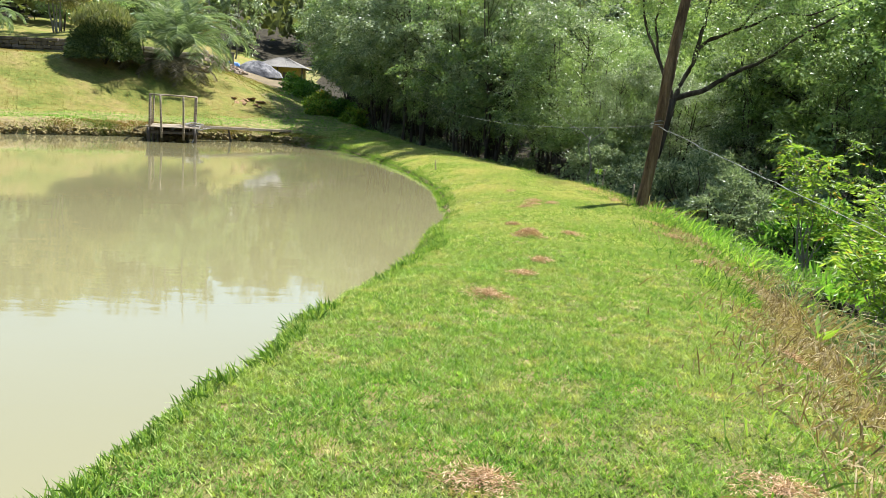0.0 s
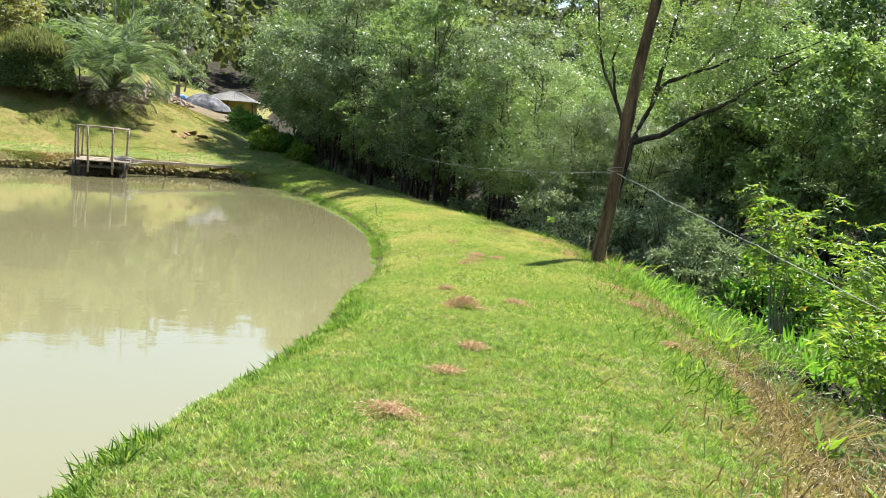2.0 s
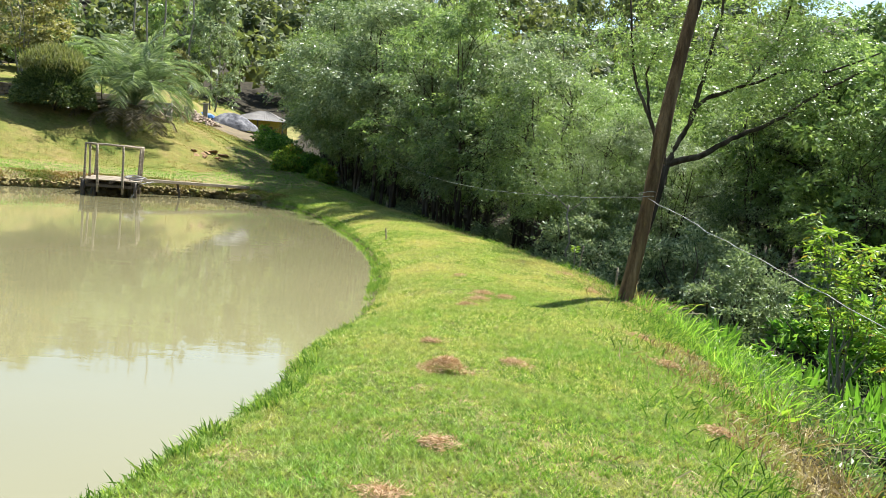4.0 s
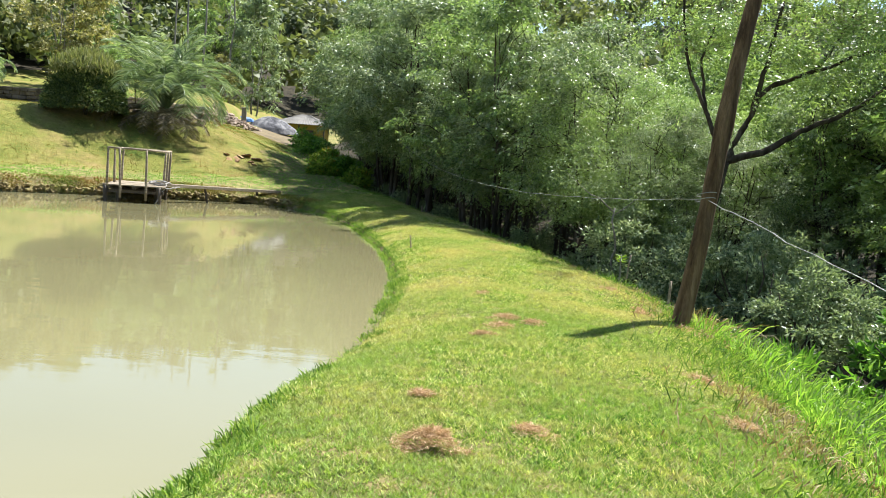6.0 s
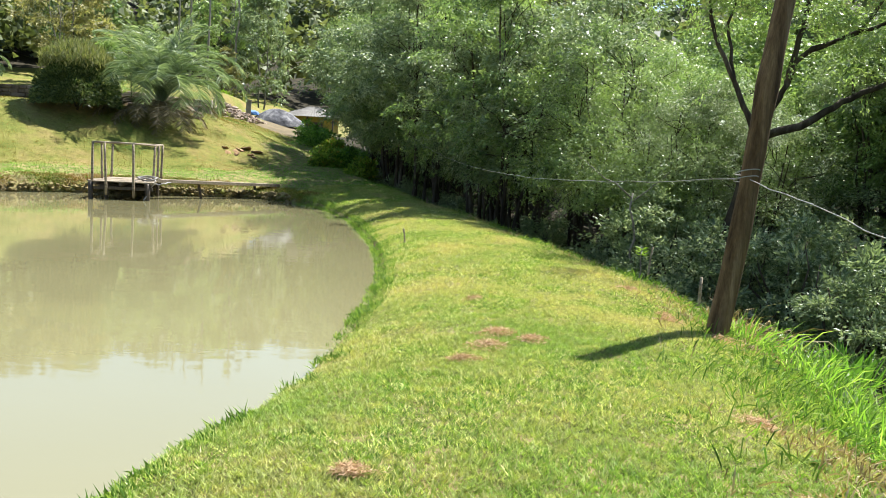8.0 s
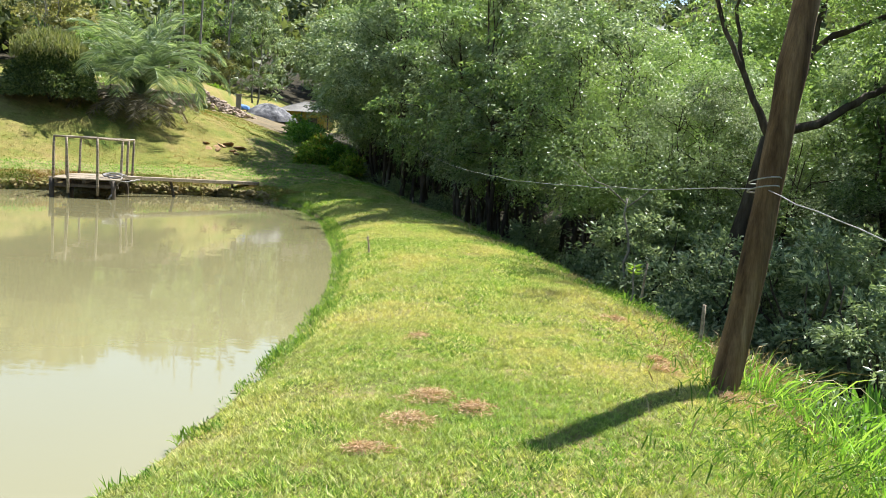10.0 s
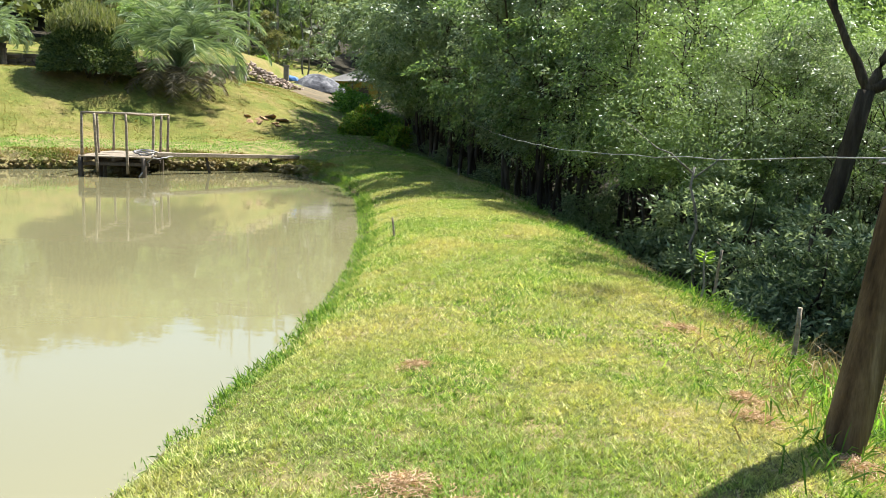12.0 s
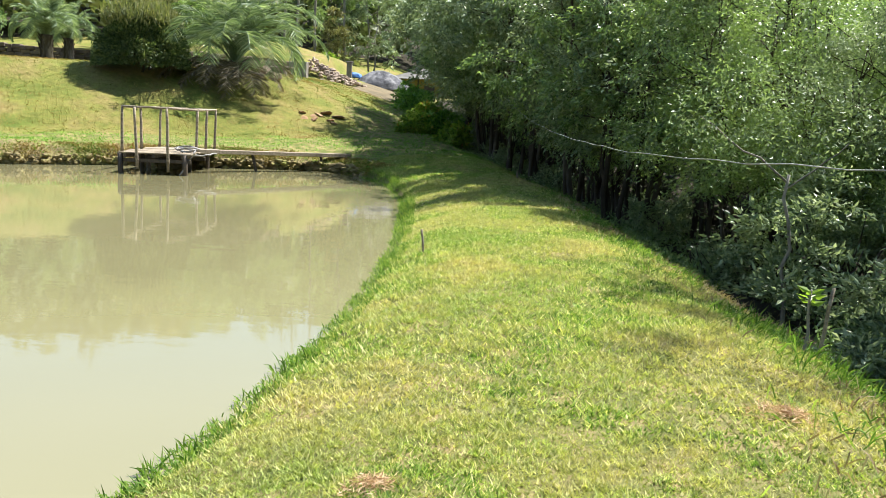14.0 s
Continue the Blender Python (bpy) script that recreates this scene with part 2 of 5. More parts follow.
# ---- mesh helpers ----
def vnoise(x, y, seed=0):
    """Smooth value noise of arrays, 0 to 1."""
    def h(i, j):
        n = (i * 374761393 + j * 668265263 + seed * 1442695041) & 0x7FFFFFFF
        n = ((n ^ (n >> 13)) * 1274126177) & 0x7FFFFFFF
        return ((n ^ (n >> 16)) & 0xFFFF) / 65535.0
    x, y = np.asarray(x, float), np.asarray(y, float)
    i, j = np.floor(x).astype(np.int64), np.floor(y).astype(np.int64)
    u, v = x - i, y - j
    u, v = u * u * (3 - 2 * u), v * v * (3 - 2 * v)
    return (h(i, j) * (1 - u) + h(i + 1, j) * u) * (1 - v) + (h(i, j + 1) * (1 - u) + h(i + 1, j + 1) * u) * v


def mesh_np(name, verts, faces, mats, smooth=False, index=None):
    """A mesh from arrays: faces is (n, 3) or (n, 4)."""
    me = bpy.data.meshes.new(name)
    verts, faces = np.asarray(verts, np.float32), np.asarray(faces, np.int32)
    n, k = faces.shape
    me.vertices.add(len(verts))
    me.vertices.foreach_set("co", verts.ravel())
    me.loops.add(n * k)
    me.loops.foreach_set("vertex_index", faces.ravel())
    me.polygons.add(n)
    me.polygons.foreach_set("loop_start", np.arange(0, n * k, k, dtype=np.int32))
    me.polygons.foreach_set("use_smooth", np.full(n, smooth))
    for m in mats if isinstance(mats, (list, tuple)) else [mats]:
        me.materials.append(m)
    if index is not None:
        me.polygons.foreach_set("material_index", np.asarray(index, np.int32))
    me.update(calc_edges=True)
    return me


def child(name, me, parent, label=""):
    ob = new(name, me)
    ob.parent = parent
    return tagged(ob, label)


def part(name, bm, material, parent, label=""):
    me = bpy.data.meshes.new(name)
    bm.to_mesh(me)
    bm.free()
    me.materials.append(material)
    return child(name, me, parent, label)


def unit(v):
    return v / np.maximum(np.linalg.norm(v, axis=-1, keepdims=True), 1e-9)


def leaves(base, way, length, width, rng, fold=0.25):
    """Pointed leaves of two triangles folded along the rib."""
    n = len(base)
    way = unit(way)
    side = unit(np.cross(way, rng.normal(size=(n, 3))))
    up = np.cross(side, way)
    length, width = np.broadcast_to(length, n)[:, None], np.broadcast_to(width, n)[:, None]
    mid = base + way * length * 0.45
    v = np.stack([base, mid + side * width / 2 + up * width * fold, base + way * length, mid - side * width / 2 + up * width * fold], 1)
    k = np.arange(n)[:, None] * 4
    f = np.concatenate([k + [0, 1, 2], k + [0, 2, 3]], 0)
    return v.reshape(-1, 3), f


def sprays(base, way, length, width, rng):
    """Small leaves of one triangle each, their faces turned mostly to the sky."""
    n = len(base)
    way = unit(way)
    side = unit(np.cross(way, rng.normal(size=(n, 3)) * 0.75 + [0, 0, 0.8])) * (np.broadcast_to(width, n) / 2)[:, None]
    v = np.stack([base - side, base + side, base + way * np.broadcast_to(length, n)[:, None]], 1)
    return v.reshape(-1, 3), np.arange(3 * n).reshape(-1, 3)


def blades(base, height, width, lean, rng):
    """Single upright blades, one triangle each."""
    n = len(base)
    a, b = rng.uniform(0, 2 * np.pi, n), rng.uniform(0, 2 * np.pi, n)
    s = np.stack([np.cos(a), np.sin(a), np.zeros(n)], 1) * (np.broadcast_to(width, n) / 2)[:, None]
    top = np.stack([np.cos(b) * lean, np.sin(b) * lean, np.ones(n)], 1) * np.broadcast_to(height, n)[:, None]
    v = np.stack([base - s, base + s, base + top], 1).reshape(-1, 3)
    return v, np.arange(3 * n).reshape(-1, 3)


def bent_blades(base, way, length, width, droop, rng):
    """Long blades that arch over: three triangles each."""
    n = len(base)
    way = unit(way)
    length, width = np.broadcast_to(length, n)[:, None], np.broadcast_to(width, n)[:, None]
    side = unit(np.cross(way, rng.normal(size=(n, 3)) * [1, 1, 0.2])) * width / 2
    down = np.array([0, 0, -1.0]) * length * np.broadcast_to(droop, n)[:, None]
    mid = base + way * length * 0.55 + down * 0.2
    tip = base + way * length + down
    v = np.stack([base - side * 0.7, base + side * 0.7, mid + side, mid - side, tip], 1).reshape(-1, 3)
    k = np.arange(n)[:, None] * 5
    f = np.concatenate([k + [0, 1, 2], k + [0, 2, 3], k + [3, 2, 4]], 0)
    return v, f


def tube(path, radii, sides=7):
    path = np.asarray(path, float)
    d = unit(np.gradient(path, axis=0))
    ref = np.where(np.abs(d[:, 2:3]) > 0.9, [[1.0, 0, 0]], [[0, 0, 1.0]])
    a = unit(np.cross(d, ref))
    b = np.cross(d, a)
    ang = np.linspace(0, 2 * np.pi, sides, endpoint=False)
    r = np.broadcast_to(radii, len(path))[:, None, None]
    v = path[:, None] + r * (np.cos(ang)[None, :, None] * a[:, None] + np.sin(ang)[None, :, None] * b[:, None])
    f = []
    for i in range(len(path) - 1):
        for j in range(sides):
            k = (j + 1) % sides
            f.append((i * sides + j, i * sides + k, (i + 1) * sides + k, (i + 1) * sides + j))
    v = np.concatenate([v.reshape(-1, 3), path[:1], path[-1:]], 0)
    n, top = len(path) * sides, (len(path) - 1) * sides
    for j in range(sides):
        k = (j + 1) % sides
        f += [(n, k, j, j), (n + 1, top + j, top + k, top + k)]
    return v, f


def tubes_mesh(name, runs, mats, smooth=True):
    """Several (path, radii, sides) joined in one mesh of triangles."""
    vs, fs, base = [], [], 0
    for path, radii, sides in runs:
        v, f = tube(path, radii, sides)
        for q in f:
            fs.append((q[0] + base, q[1] + base, q[2] + base))
            if q[2] != q[3]:
                fs.append((q[0] + base, q[2] + base, q[3] + base))
        vs.append(v)
        base += len(v)
    return mesh_np(name, np.concatenate(vs), fs, mats, smooth)


def join(pieces):
    vs, fs, base = [], [], 0
    for v, f in pieces:
        vs.append(v)
        fs.append(f + base)
        base += len(v)
    return np.concatenate(vs), np.concatenate(fs)


def curve_line(a, b, n=6, wobble=0.0, rng=None, sag=0.0):
    t = np.linspace(0, 1, n)[:, None]
    p = np.asarray(a) * (1 - t) + np.asarray(b) * t
    p[:, 2:] -= 4 * sag * t * (1 - t)
    if wobble:
        p[1:-1] += rng.normal(size=(n - 2, 3)) * wobble
    return p


def block(bm, size, centre=(0, 0, 0), turn=0.0, bevel=0.0, jitter=0.0, rng=None):
    m = Matrix.Translation(centre) @ Matrix.Rotation(turn, 4, "Z") @ Matrix.Diagonal((*size, 1))
    vs = bmesh.ops.create_cube(bm, size=1, matrix=m)["verts"]
    if jitter:
        for v in vs:
            v.co += Vector(rng.normal(size=3) * jitter)
    if bevel:
        bmesh.ops.bevel(bm, geom=list({e for v in vs for e in v.link_edges}), offset=bevel, segments=1, affect="EDGES", profile=0.5)


# ---- the lie of the land ----
SHORE = [(-1.73, -1.5), (-1.45, 0.5), (-1.33, 2.18), (-1.26, 2.8), (-1.11, 3.4), (-1.0, 4.4), (-0.76, 5.46), (-0.49, 6.55), (-0.26, 7.7), (-0.29, 9.1),
         (-0.2, 10.2), (-0.02, 11.9), (-0.04, 13.8), (-0.12, 15.6), (-0.3, 17.6), (-0.66, 19.8), (-1.11, 22), (-1.76, 24.6), (-2.53, 27.5), (-3.45, 30.2),
         (-4.6, 32.9), (-6, 35.1), (-7.4, 36.6), (-9, 36.5), (-10.3, 35.6), (-12, 34.8), (-13.5, 33.9), (-15, 32.3), (-16.5, 30.2), (-18.5, 26.5),
         (-20.5, 21), (-21, 14), (-19.5, 6.5), (-15.5, 0), (-9.5, -3.6), (-4.2, -3.6)]
CREST = [(-12, 1.2), (0, 1.75), (3.6, 2.1), (5.8, 2.5), (8.75, 3.05), (11.9, 3.3), (13.4, 3.42), (16.4, 3.42), (18.6, 2.95), (20.3, 2.6), (22.4, 2.0), (26.0, 1.15),
         (30.4, 0.2), (34.0, -0.9), (37.0, -2.3), (42.0, -4.8), (50.0, -8.0), (60.0, -11.0), (80.0, -14.5), (120.0, -18.0)]


def rounded(points, n=5):
    p = np.array(points, float)
    out = []
    for i in range(len(p)):
        a, b, c, d = p[i - 1], p[i], p[(i + 1) % len(p)], p[(i + 2) % len(p)]
        for t in np.linspace(0, 1, n, endpoint=False):
            out.append(0.5 * (2 * b + (c - a) * t + (2 * a - 5 * b + 4 * c - d) * t * t + (3 * b - a - 3 * c + d) * t ** 3))
    return np.array(out)


POND = rounded(SHORE)


def pond_distance(x, y):
    """Metres outside the pond's rim (inside: minus)."""
    x, y = np.asarray(x, float).ravel(), np.asarray(y, float).ravel()
    best, inside = np.full(x.shape, 1e9), np.zeros(x.shape, bool)
    for (ax, ay), (bx, by) in zip(POND, np.roll(POND, -1, 0)):
        dx, dy = bx - ax, by - ay
        t = np.clip(((x - ax) * dx + (y - ay) * dy) / (dx * dx + dy * dy + 1e-12), 0, 1)
        best = np.minimum(best, np.hypot(x - ax - t * dx, y - ay - t * dy))
        with np.errstate(divide="ignore", invalid="ignore"):
            cross = ((ay > y) != (by > y)) & (x < (bx - ax) * (y - ay) / (by - ay) + ax)
        inside ^= cross
    return np.where(inside, -best, best)


def past_crest(x, y):
    return x - np.interp(y, [p[0] for p in CREST], [p[1] for p in CREST])


def height(x, y, s=None):
    """The ground's height."""
    x, y = np.asarray(x, float), np.asarray(y, float)
    s = pond_distance(x, y) if s is None else s
    e = past_crest(x, y)
    rim = s + (vnoise(x * 3.1, y * 3.1, 5) - 0.5) * 0.12
    steep_rim = np.interp(rim, [-3.0, -0.6, -0.12, 0.06, 0.2, 0.9], [-1.1, -0.7, -0.25, 0.2, 0.3, 0.36])
    soft_rim = np.interp(rim, [-3.0, -0.6, -0.12, 0.05, 0.3, 0.7, 1.3], [-1.1, -0.7, -0.25, 0.07, 0.18, 0.29, 0.36])
    low = np.interp(y, [8, 12, 30, 35], [0, 1, 1, 0]) * (x > -6)
    z = steep_rim * (1 - low) + soft_rim * low
    z = z + np.interp(s, [0.3, 1.0], [0, 1]) * ((vnoise(x * 0.7, y * 0.7, 2) - 0.5) * 0.07 + (vnoise(x * 2.3, y * 2.3, 3) - 0.5) * 0.03)
    # far bank and hillside behind it
    u = (x + 9) * -0.62 + (y - 36) * 0.78
    steep = np.interp(u, [0, 3, 5, 7.5, 9.2, 10.2, 14, 22, 32, 45, 70, 110, 180, 400], [0, 0.08, 0.35, 1.7, 2.6, 2.85, 3.0, 3.15, 3.4, 4.4, 9.0, 21.0, 38.0, 60.0])
    ramped = np.interp(y, [34, 40, 52, 68, 90, 130, 180, 400], [0, 0.45, 1.5, 2.85, 3.5, 12.0, 30.0, 62.0])
    w = np.interp(x + (y - 45) * 0.22, [-14.0, -7.5], [0, 1])
    w = w * w * (3 - 2 * w)
    z = z + (steep * (1 - w) + ramped * w) * np.interp(s, [0.3, 2.5], [0, 1])
    terrace = np.interp(y, [58.7, 59.3], [0, 0.9]) * np.interp(x, [-18.8, -17.6], [1, 0])
    z = z + terrace * np.interp(y, [75, 95], [1, 0]) + 1.9 * np.exp(-((x + 24.5) / 4.5) ** 2 / 2 - ((y - 66) / 4.5) ** 2 / 2)
    cut = np.interp(s, [0.0, 0.35, 0.9], [0, 0.16, 0.26]) * np.interp(u, [-6, -2], [0, 1]) * np.interp(x, [-9.6, -8.2], [1, 0])
    z = z + cut
    # gully and wooded rise beyond the dyke
    fall = np.interp(e, [-1.2, -0.5, 0.0, 0.5, 1.2, 2.5, 5.0, 11, 30, 90, 300], [0, -0.04, -0.16, -0.42, -0.8, -1.15, -1.3, -1.1, 4.0, 30.0, 60.0])
    z = z + fall * np.interp(y, [30, 60, 110], [1.0, 0.8, 0.35])
    z = z + np.clip(e, 0, 2) * (vnoise(x * 1.1, y * 1.1, 9) - 0.5) * 0.22
    # land behind the walker and across the pond
    far_left = np.interp(-x, [24, 45, 120, 300], [0, 2.5, 16, 45]) + np.interp(-y, [8, 40, 120, 300], [0, 2.0, 14, 40])
    return z + far_left * np.interp(s, [2, 8], [0, 1]) * np.interp(u, [-10, 20], [1.0, 0.15])


def spans(*bits):
    return np.unique(np.round(np.concatenate([np.arange(a, b, c) for a, b, c in bits]), 3))


def build_ground():
    xs = spans((-420, -60, 24), (-60, -24, 3), (-24, -4, 0.32), (-4, 5, 0.13), (5, 16, 0.5), (16, 60, 3), (60, 421, 24))
    ys = spans((-200, -20, 20), (-20, -2, 1.0), (-2, 22, 0.16), (22, 46, 0.28), (46, 80, 0.8), (80, 120, 4), (120, 601, 24))
    gx, gy = np.meshgrid(xs, ys)
    x, y = gx.ravel(), gy.ravel()
    s = pond_distance(x, y)
    z = height(x, y, s)
    nx = len(xs)
    j, i = np.meshgrid(np.arange(len(ys) - 1), np.arange(nx - 1), indexing="ij")
    a = (j * nx + i).ravel()
    f = np.stack([a, a + 1, a + nx + 1, a + nx], 1)
    mid = lambda q: q[f].mean(1)
    fx, fy, fs, fz = mid(x), mid(y), mid(s), mid(z)
    drop = z[f].max(1) - z[f].min(1)
    span = np.hypot(x[f[:, 1]] - x[f[:, 0]], y[f[:, 3]] - y[f[:, 0]])
    e, u = past_crest(fx, fy), (fx + 9) * -0.62 + (fy - 36) * 0.78
    k = np.zeros(len(f), int)
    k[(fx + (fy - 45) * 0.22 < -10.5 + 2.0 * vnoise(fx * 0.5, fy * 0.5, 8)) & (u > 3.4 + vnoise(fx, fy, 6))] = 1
    k[(fs < 0.16) & (fs > -0.5)] = 2
    k[(fs < 0.75 + 0.5 * vnoise(fx * 0.9, fy * 0.9, 7)) & (fs > -0.5) & (u > -5) & (fx < -8.0)] = 2
    k[fs <= -0.5] = 4
    # wood floor: litter with the canopy's deep shade in its colour
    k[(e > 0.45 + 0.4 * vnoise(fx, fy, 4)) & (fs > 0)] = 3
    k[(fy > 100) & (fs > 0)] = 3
    k[(np.abs(fx + 13.2 + (fy - 58) * 0.2) < 1.5) & (fy > 57) & (fy < 74)] = 5
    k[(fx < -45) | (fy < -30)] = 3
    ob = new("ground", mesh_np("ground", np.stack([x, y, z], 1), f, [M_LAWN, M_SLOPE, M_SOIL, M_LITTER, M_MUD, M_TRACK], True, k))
    tagged(ob, "grassy dyke, pond banks and hillside with dry and green patches", "ground", kind="structure")


def build_water():
    bm = bmesh.new()
    c = POND.mean(0)
    grown = [bm.verts.new((c[0] + (p[0] - c[0]) * 1.03, c[1] + (p[1] - c[1]) * 1.03, 0)) for p in POND]
    bmesh.ops.triangulate(bm, faces=[bm.faces.new(grown)])
    me = bpy.data.meshes.new("water")
    bm.to_mesh(me)
    bm.free()
    me.materials.append(M_WATER)
    ob = new("water", me)
    tagged(ob, "still muddy olive-brown pond water reflecting trees and sky", "water", kind="structure")


def rooted(x, y, sink=0.0):
    return float(height(np.array([x]), np.array([y]))[0]) - sink


build_ground()
build_water()


# ---- trees ----
def crown_points(rng, clumps, n, spread, droop=0.5):
    """Leaves strung along short twigs that spray out of each clump."""
    per = 9
    m = len(clumps) * per
    aim = unit(rng.normal(size=(m, 3)) * [1, 1, 0.5] + [0, 0, 0.15])
    reach = np.repeat(clumps[:, 3], per) * rng.uniform(1.0, 2.0, m)
    k = rng.integers(0, m, n)
    t = rng.uniform(0.12, 1, n)[:, None] ** 0.7
    p = np.repeat(clumps[:, :3], per, 0)[k] + aim[k] * reach[k][:, None] * t + np.array([0, 0, -droop]) * reach[k][:, None] * t ** 2 * 0.7
    p = p + rng.normal(size=(n, 3)) * [0.05, 0.05, 0.035] * (1 + spread)
    return p, aim[k], k


def tree(name, seed, tall, reach, low, stems, clump_count, leaf_count, leaf, mat, bark, droop=0.6, lean=(0, 0), label=""):
    """A tree standing at the origin: forked trunk with limbs, and a crown of clumps of leaves."""
    rng = np.random.default_rng(seed)
    root = new(name)
    runs, tips = [], []
    th = rng.uniform(0, 2 * np.pi, clump_count)
    hh = low + (tall - low) * rng.uniform(0, 1, clump_count) ** 0.85
    prof = np.sin(np.clip((hh - low) / (tall - low) * 0.86 + 0.14, 0, 1) * np.pi) ** 0.6
    rr = reach * prof * np.sqrt(rng.uniform(0.15, 1, clump_count))
    lx, ly = lean[0] * hh, lean[1] * hh
    clumps = np.stack([rr * np.cos(th) + lx, rr * np.sin(th) + ly, hh, rng.uniform(0.28, 0.62, clump_count) * (0.6 + 0.1 * reach)], 1)
    trunk_paths = []
    for i in range(stems):
        a = rng.uniform(0, 2 * np.pi)
        off = 0.0 if stems == 1 else rng.uniform(0.05, 0.28)
        foot = np.array([math.cos(a) * off, math.sin(a) * off, -0.35])
        top = np.array([math.cos(a) * reach * 0.35 * (stems > 1) + lean[0] * tall, math.sin(a) * reach * 0.35 * (stems > 1) + lean[1] * tall, tall * rng.uniform(0.75, 0.92)])
        p = curve_line(foot, top, 9, 0.05 * tall / 6, rng)
        r0 = (0.0095 if stems > 1 else 0.02) * tall * rng.uniform(0.8, 1.2)
        runs.append((p, np.linspace(r0, r0 * 0.2, 9), 8))
        trunk_paths.append((p, r0))
    for c in clumps[: max(8, clump_count // 3)]:
        p, r0 = trunk_paths[rng.integers(0, stems)]
        i = int(np.clip(np.searchsorted(p[:, 2], c[2] * 0.72), 1, 7))
        q = curve_line(p[i], c[:3], 6, 0.06, rng, sag=-0.12 * reach * 0.4)
        runs.append((q, np.linspace(max(0.012, r0 * (1 - i / 9) * 0.55), 0.008, 6), 5))
    child("trunk", tubes_mesh("trunk", runs, bark), root)
    p, out, k = crown_points(rng, clumps, leaf_count, reach / 3, droop)
    way = out + np.array([0, 0, -droop]) + rng.normal(size=p.shape) * 0.35
    ln = leaf[0] * rng.uniform(0.6, 1.35, leaf_count)
    v, f = sprays(p, way, ln, ln * leaf[1], rng)
    child("crown", mesh_np("crown", v, f, mat), root)
    tagged(root, label, "tree", "trees of the wood")
    return root


def hide_none(ob, m):
    """Move a first-built thing to its own place."""
    ob.matrix_basis = m
    return ob


def plant_woods():
    rng = np.random.default_rng(11)
    L = ["slender grey-green tree leaning over the grass dyke", "fresh green leafy tree at the wood's edge", "dark green tree deep in the shady wood", "tall broad tree standing behind the wood's edge"]
    kinds = {
        "edge": [tree("tree", 20 + i, 5.6 + 0.4 * i, 2.2, 1.75, 3, 64, 19000, (0.08, 0.52), M_LEAF[i % 2], M_BARK, 0.5, label=L[i % 2]) for i in range(4)],
        "near": [tree("tree", 50 + i, 5.4 + 0.5 * i, 2.2, 1.6, 5, 76, 34000, (0.053, 0.5), M_LEAF[0 if i else 1], M_BARK, 0.5, label=L[1 if i == 0 else 0]) for i in range(3)],
        "middle": [tree("tree", 30 + i, 7.4 + 0.7 * i, 2.8, 2.1, 3, 70, 17000, (0.112, 0.52), M_LEAF[(0, 1, 2)[i]], M_BARK, 0.5, label=L[2]) for i in range(3)],
        "back": [tree("tree", 40 + i, 10.0 + 1.2 * i, 3.9, 2.2, 1, 90, 9500, (0.24, 0.58), M_LEAF[(1, 2)[i]], M_BARK, 0.4, label=L[3]) for i in range(2)],
    }
    used = {}

    def put(kind, x, y, size=1.0):
        if 4.0 < x < 9.3 and y < 22.6:
            y = 22.6 + rng.uniform(0, 0.8)
        src = kinds[kind][rng.integers(0, len(kinds[kind]))]
        m = pose(x, y, rooted(x, y), rng.uniform(-4, 4), rng.uniform(-4, 4), rng.uniform(0, 360)) @ Matrix.Scale(size, 4)
        if src in used:
            ob = copy_thing(src, m)
            ob.scale = (size,) * 3
        else:
            used[src] = True
            hide_none(src, m)
    crest = lambda y: float(np.interp(y, [p[0] for p in CREST], [p[1] for p in CREST]))
    for y in np.arange(19, 62, 1.45):
        yy = y + rng.uniform(-0.5, 0.5)
        put("near" if yy < 27 else "edge", crest(yy) + (rng.uniform(2.6, 3.8) if yy < 30 else rng.uniform(1.6, 3.2) + (1.5 if yy > 48 else 0)), yy, rng.uniform(0.85, 1.1) if yy > 23.5 else rng.uniform(0.6, 0.78))
    for y in np.arange(29, 62, 2.1):
        put("middle", crest(y) + rng.uniform(0.9, 2.2) + (2.0 if y > 46 else 0), y + rng.uniform(-0.6, 0.6), rng.uniform(0.8, 1.0) if y < 37 else rng.uniform(1.05, 1.25))
    for y in np.arange(20, 46, 2.6):
        put("near" if y < 28 else "edge" if y < 31 else "middle", crest(y) + (2.0 if y < 24 else 0) + rng.uniform(4.6, 6.0), y + rng.uniform(-0.6, 0.6), rng.uniform(0.8, 0.95) if y < 31 else rng.uniform(0.65, 0.8))
    for x in np.arange(9, 19, 2.6):
        put("edge", x, 22.6 - (x - 6) * 0.45 + rng.uniform(-0.6, 0.6), rng.uniform(0.85, 1.0))
    for x in np.arange(9.6, 17, 1.9):
        put("near" if x < 11 else "edge", x + rng.uniform(-0.5, 0.5), 21.5 - (x - 5) * 0.42 + rng.uniform(-0.7, 0.7), rng.uniform(0.85, 1.15))
    for y in np.arange(21, 66, 2.4):
        put("back", crest(y) + rng.uniform(6.2, 8), y + rng.uniform(-0.8, 0.8), rng.uniform(0.5, 0.62) if y < 50 else rng.uniform(0.75, 0.95))
    for y in np.arange(22, 84, 3.0):
        put("back", crest(y) + rng.uniform(10, 13), y + rng.uniform(-1.2, 1.2), rng.uniform(0.55, 0.66) if y < 50 else rng.uniform(0.8, 1.0))
    for x in np.arange(11, 25, 2.4):
        put("back", x, 25.0 - (x - 8) * 0.5 + rng.uniform(-1, 1), rng.uniform(0.5, 0.62))
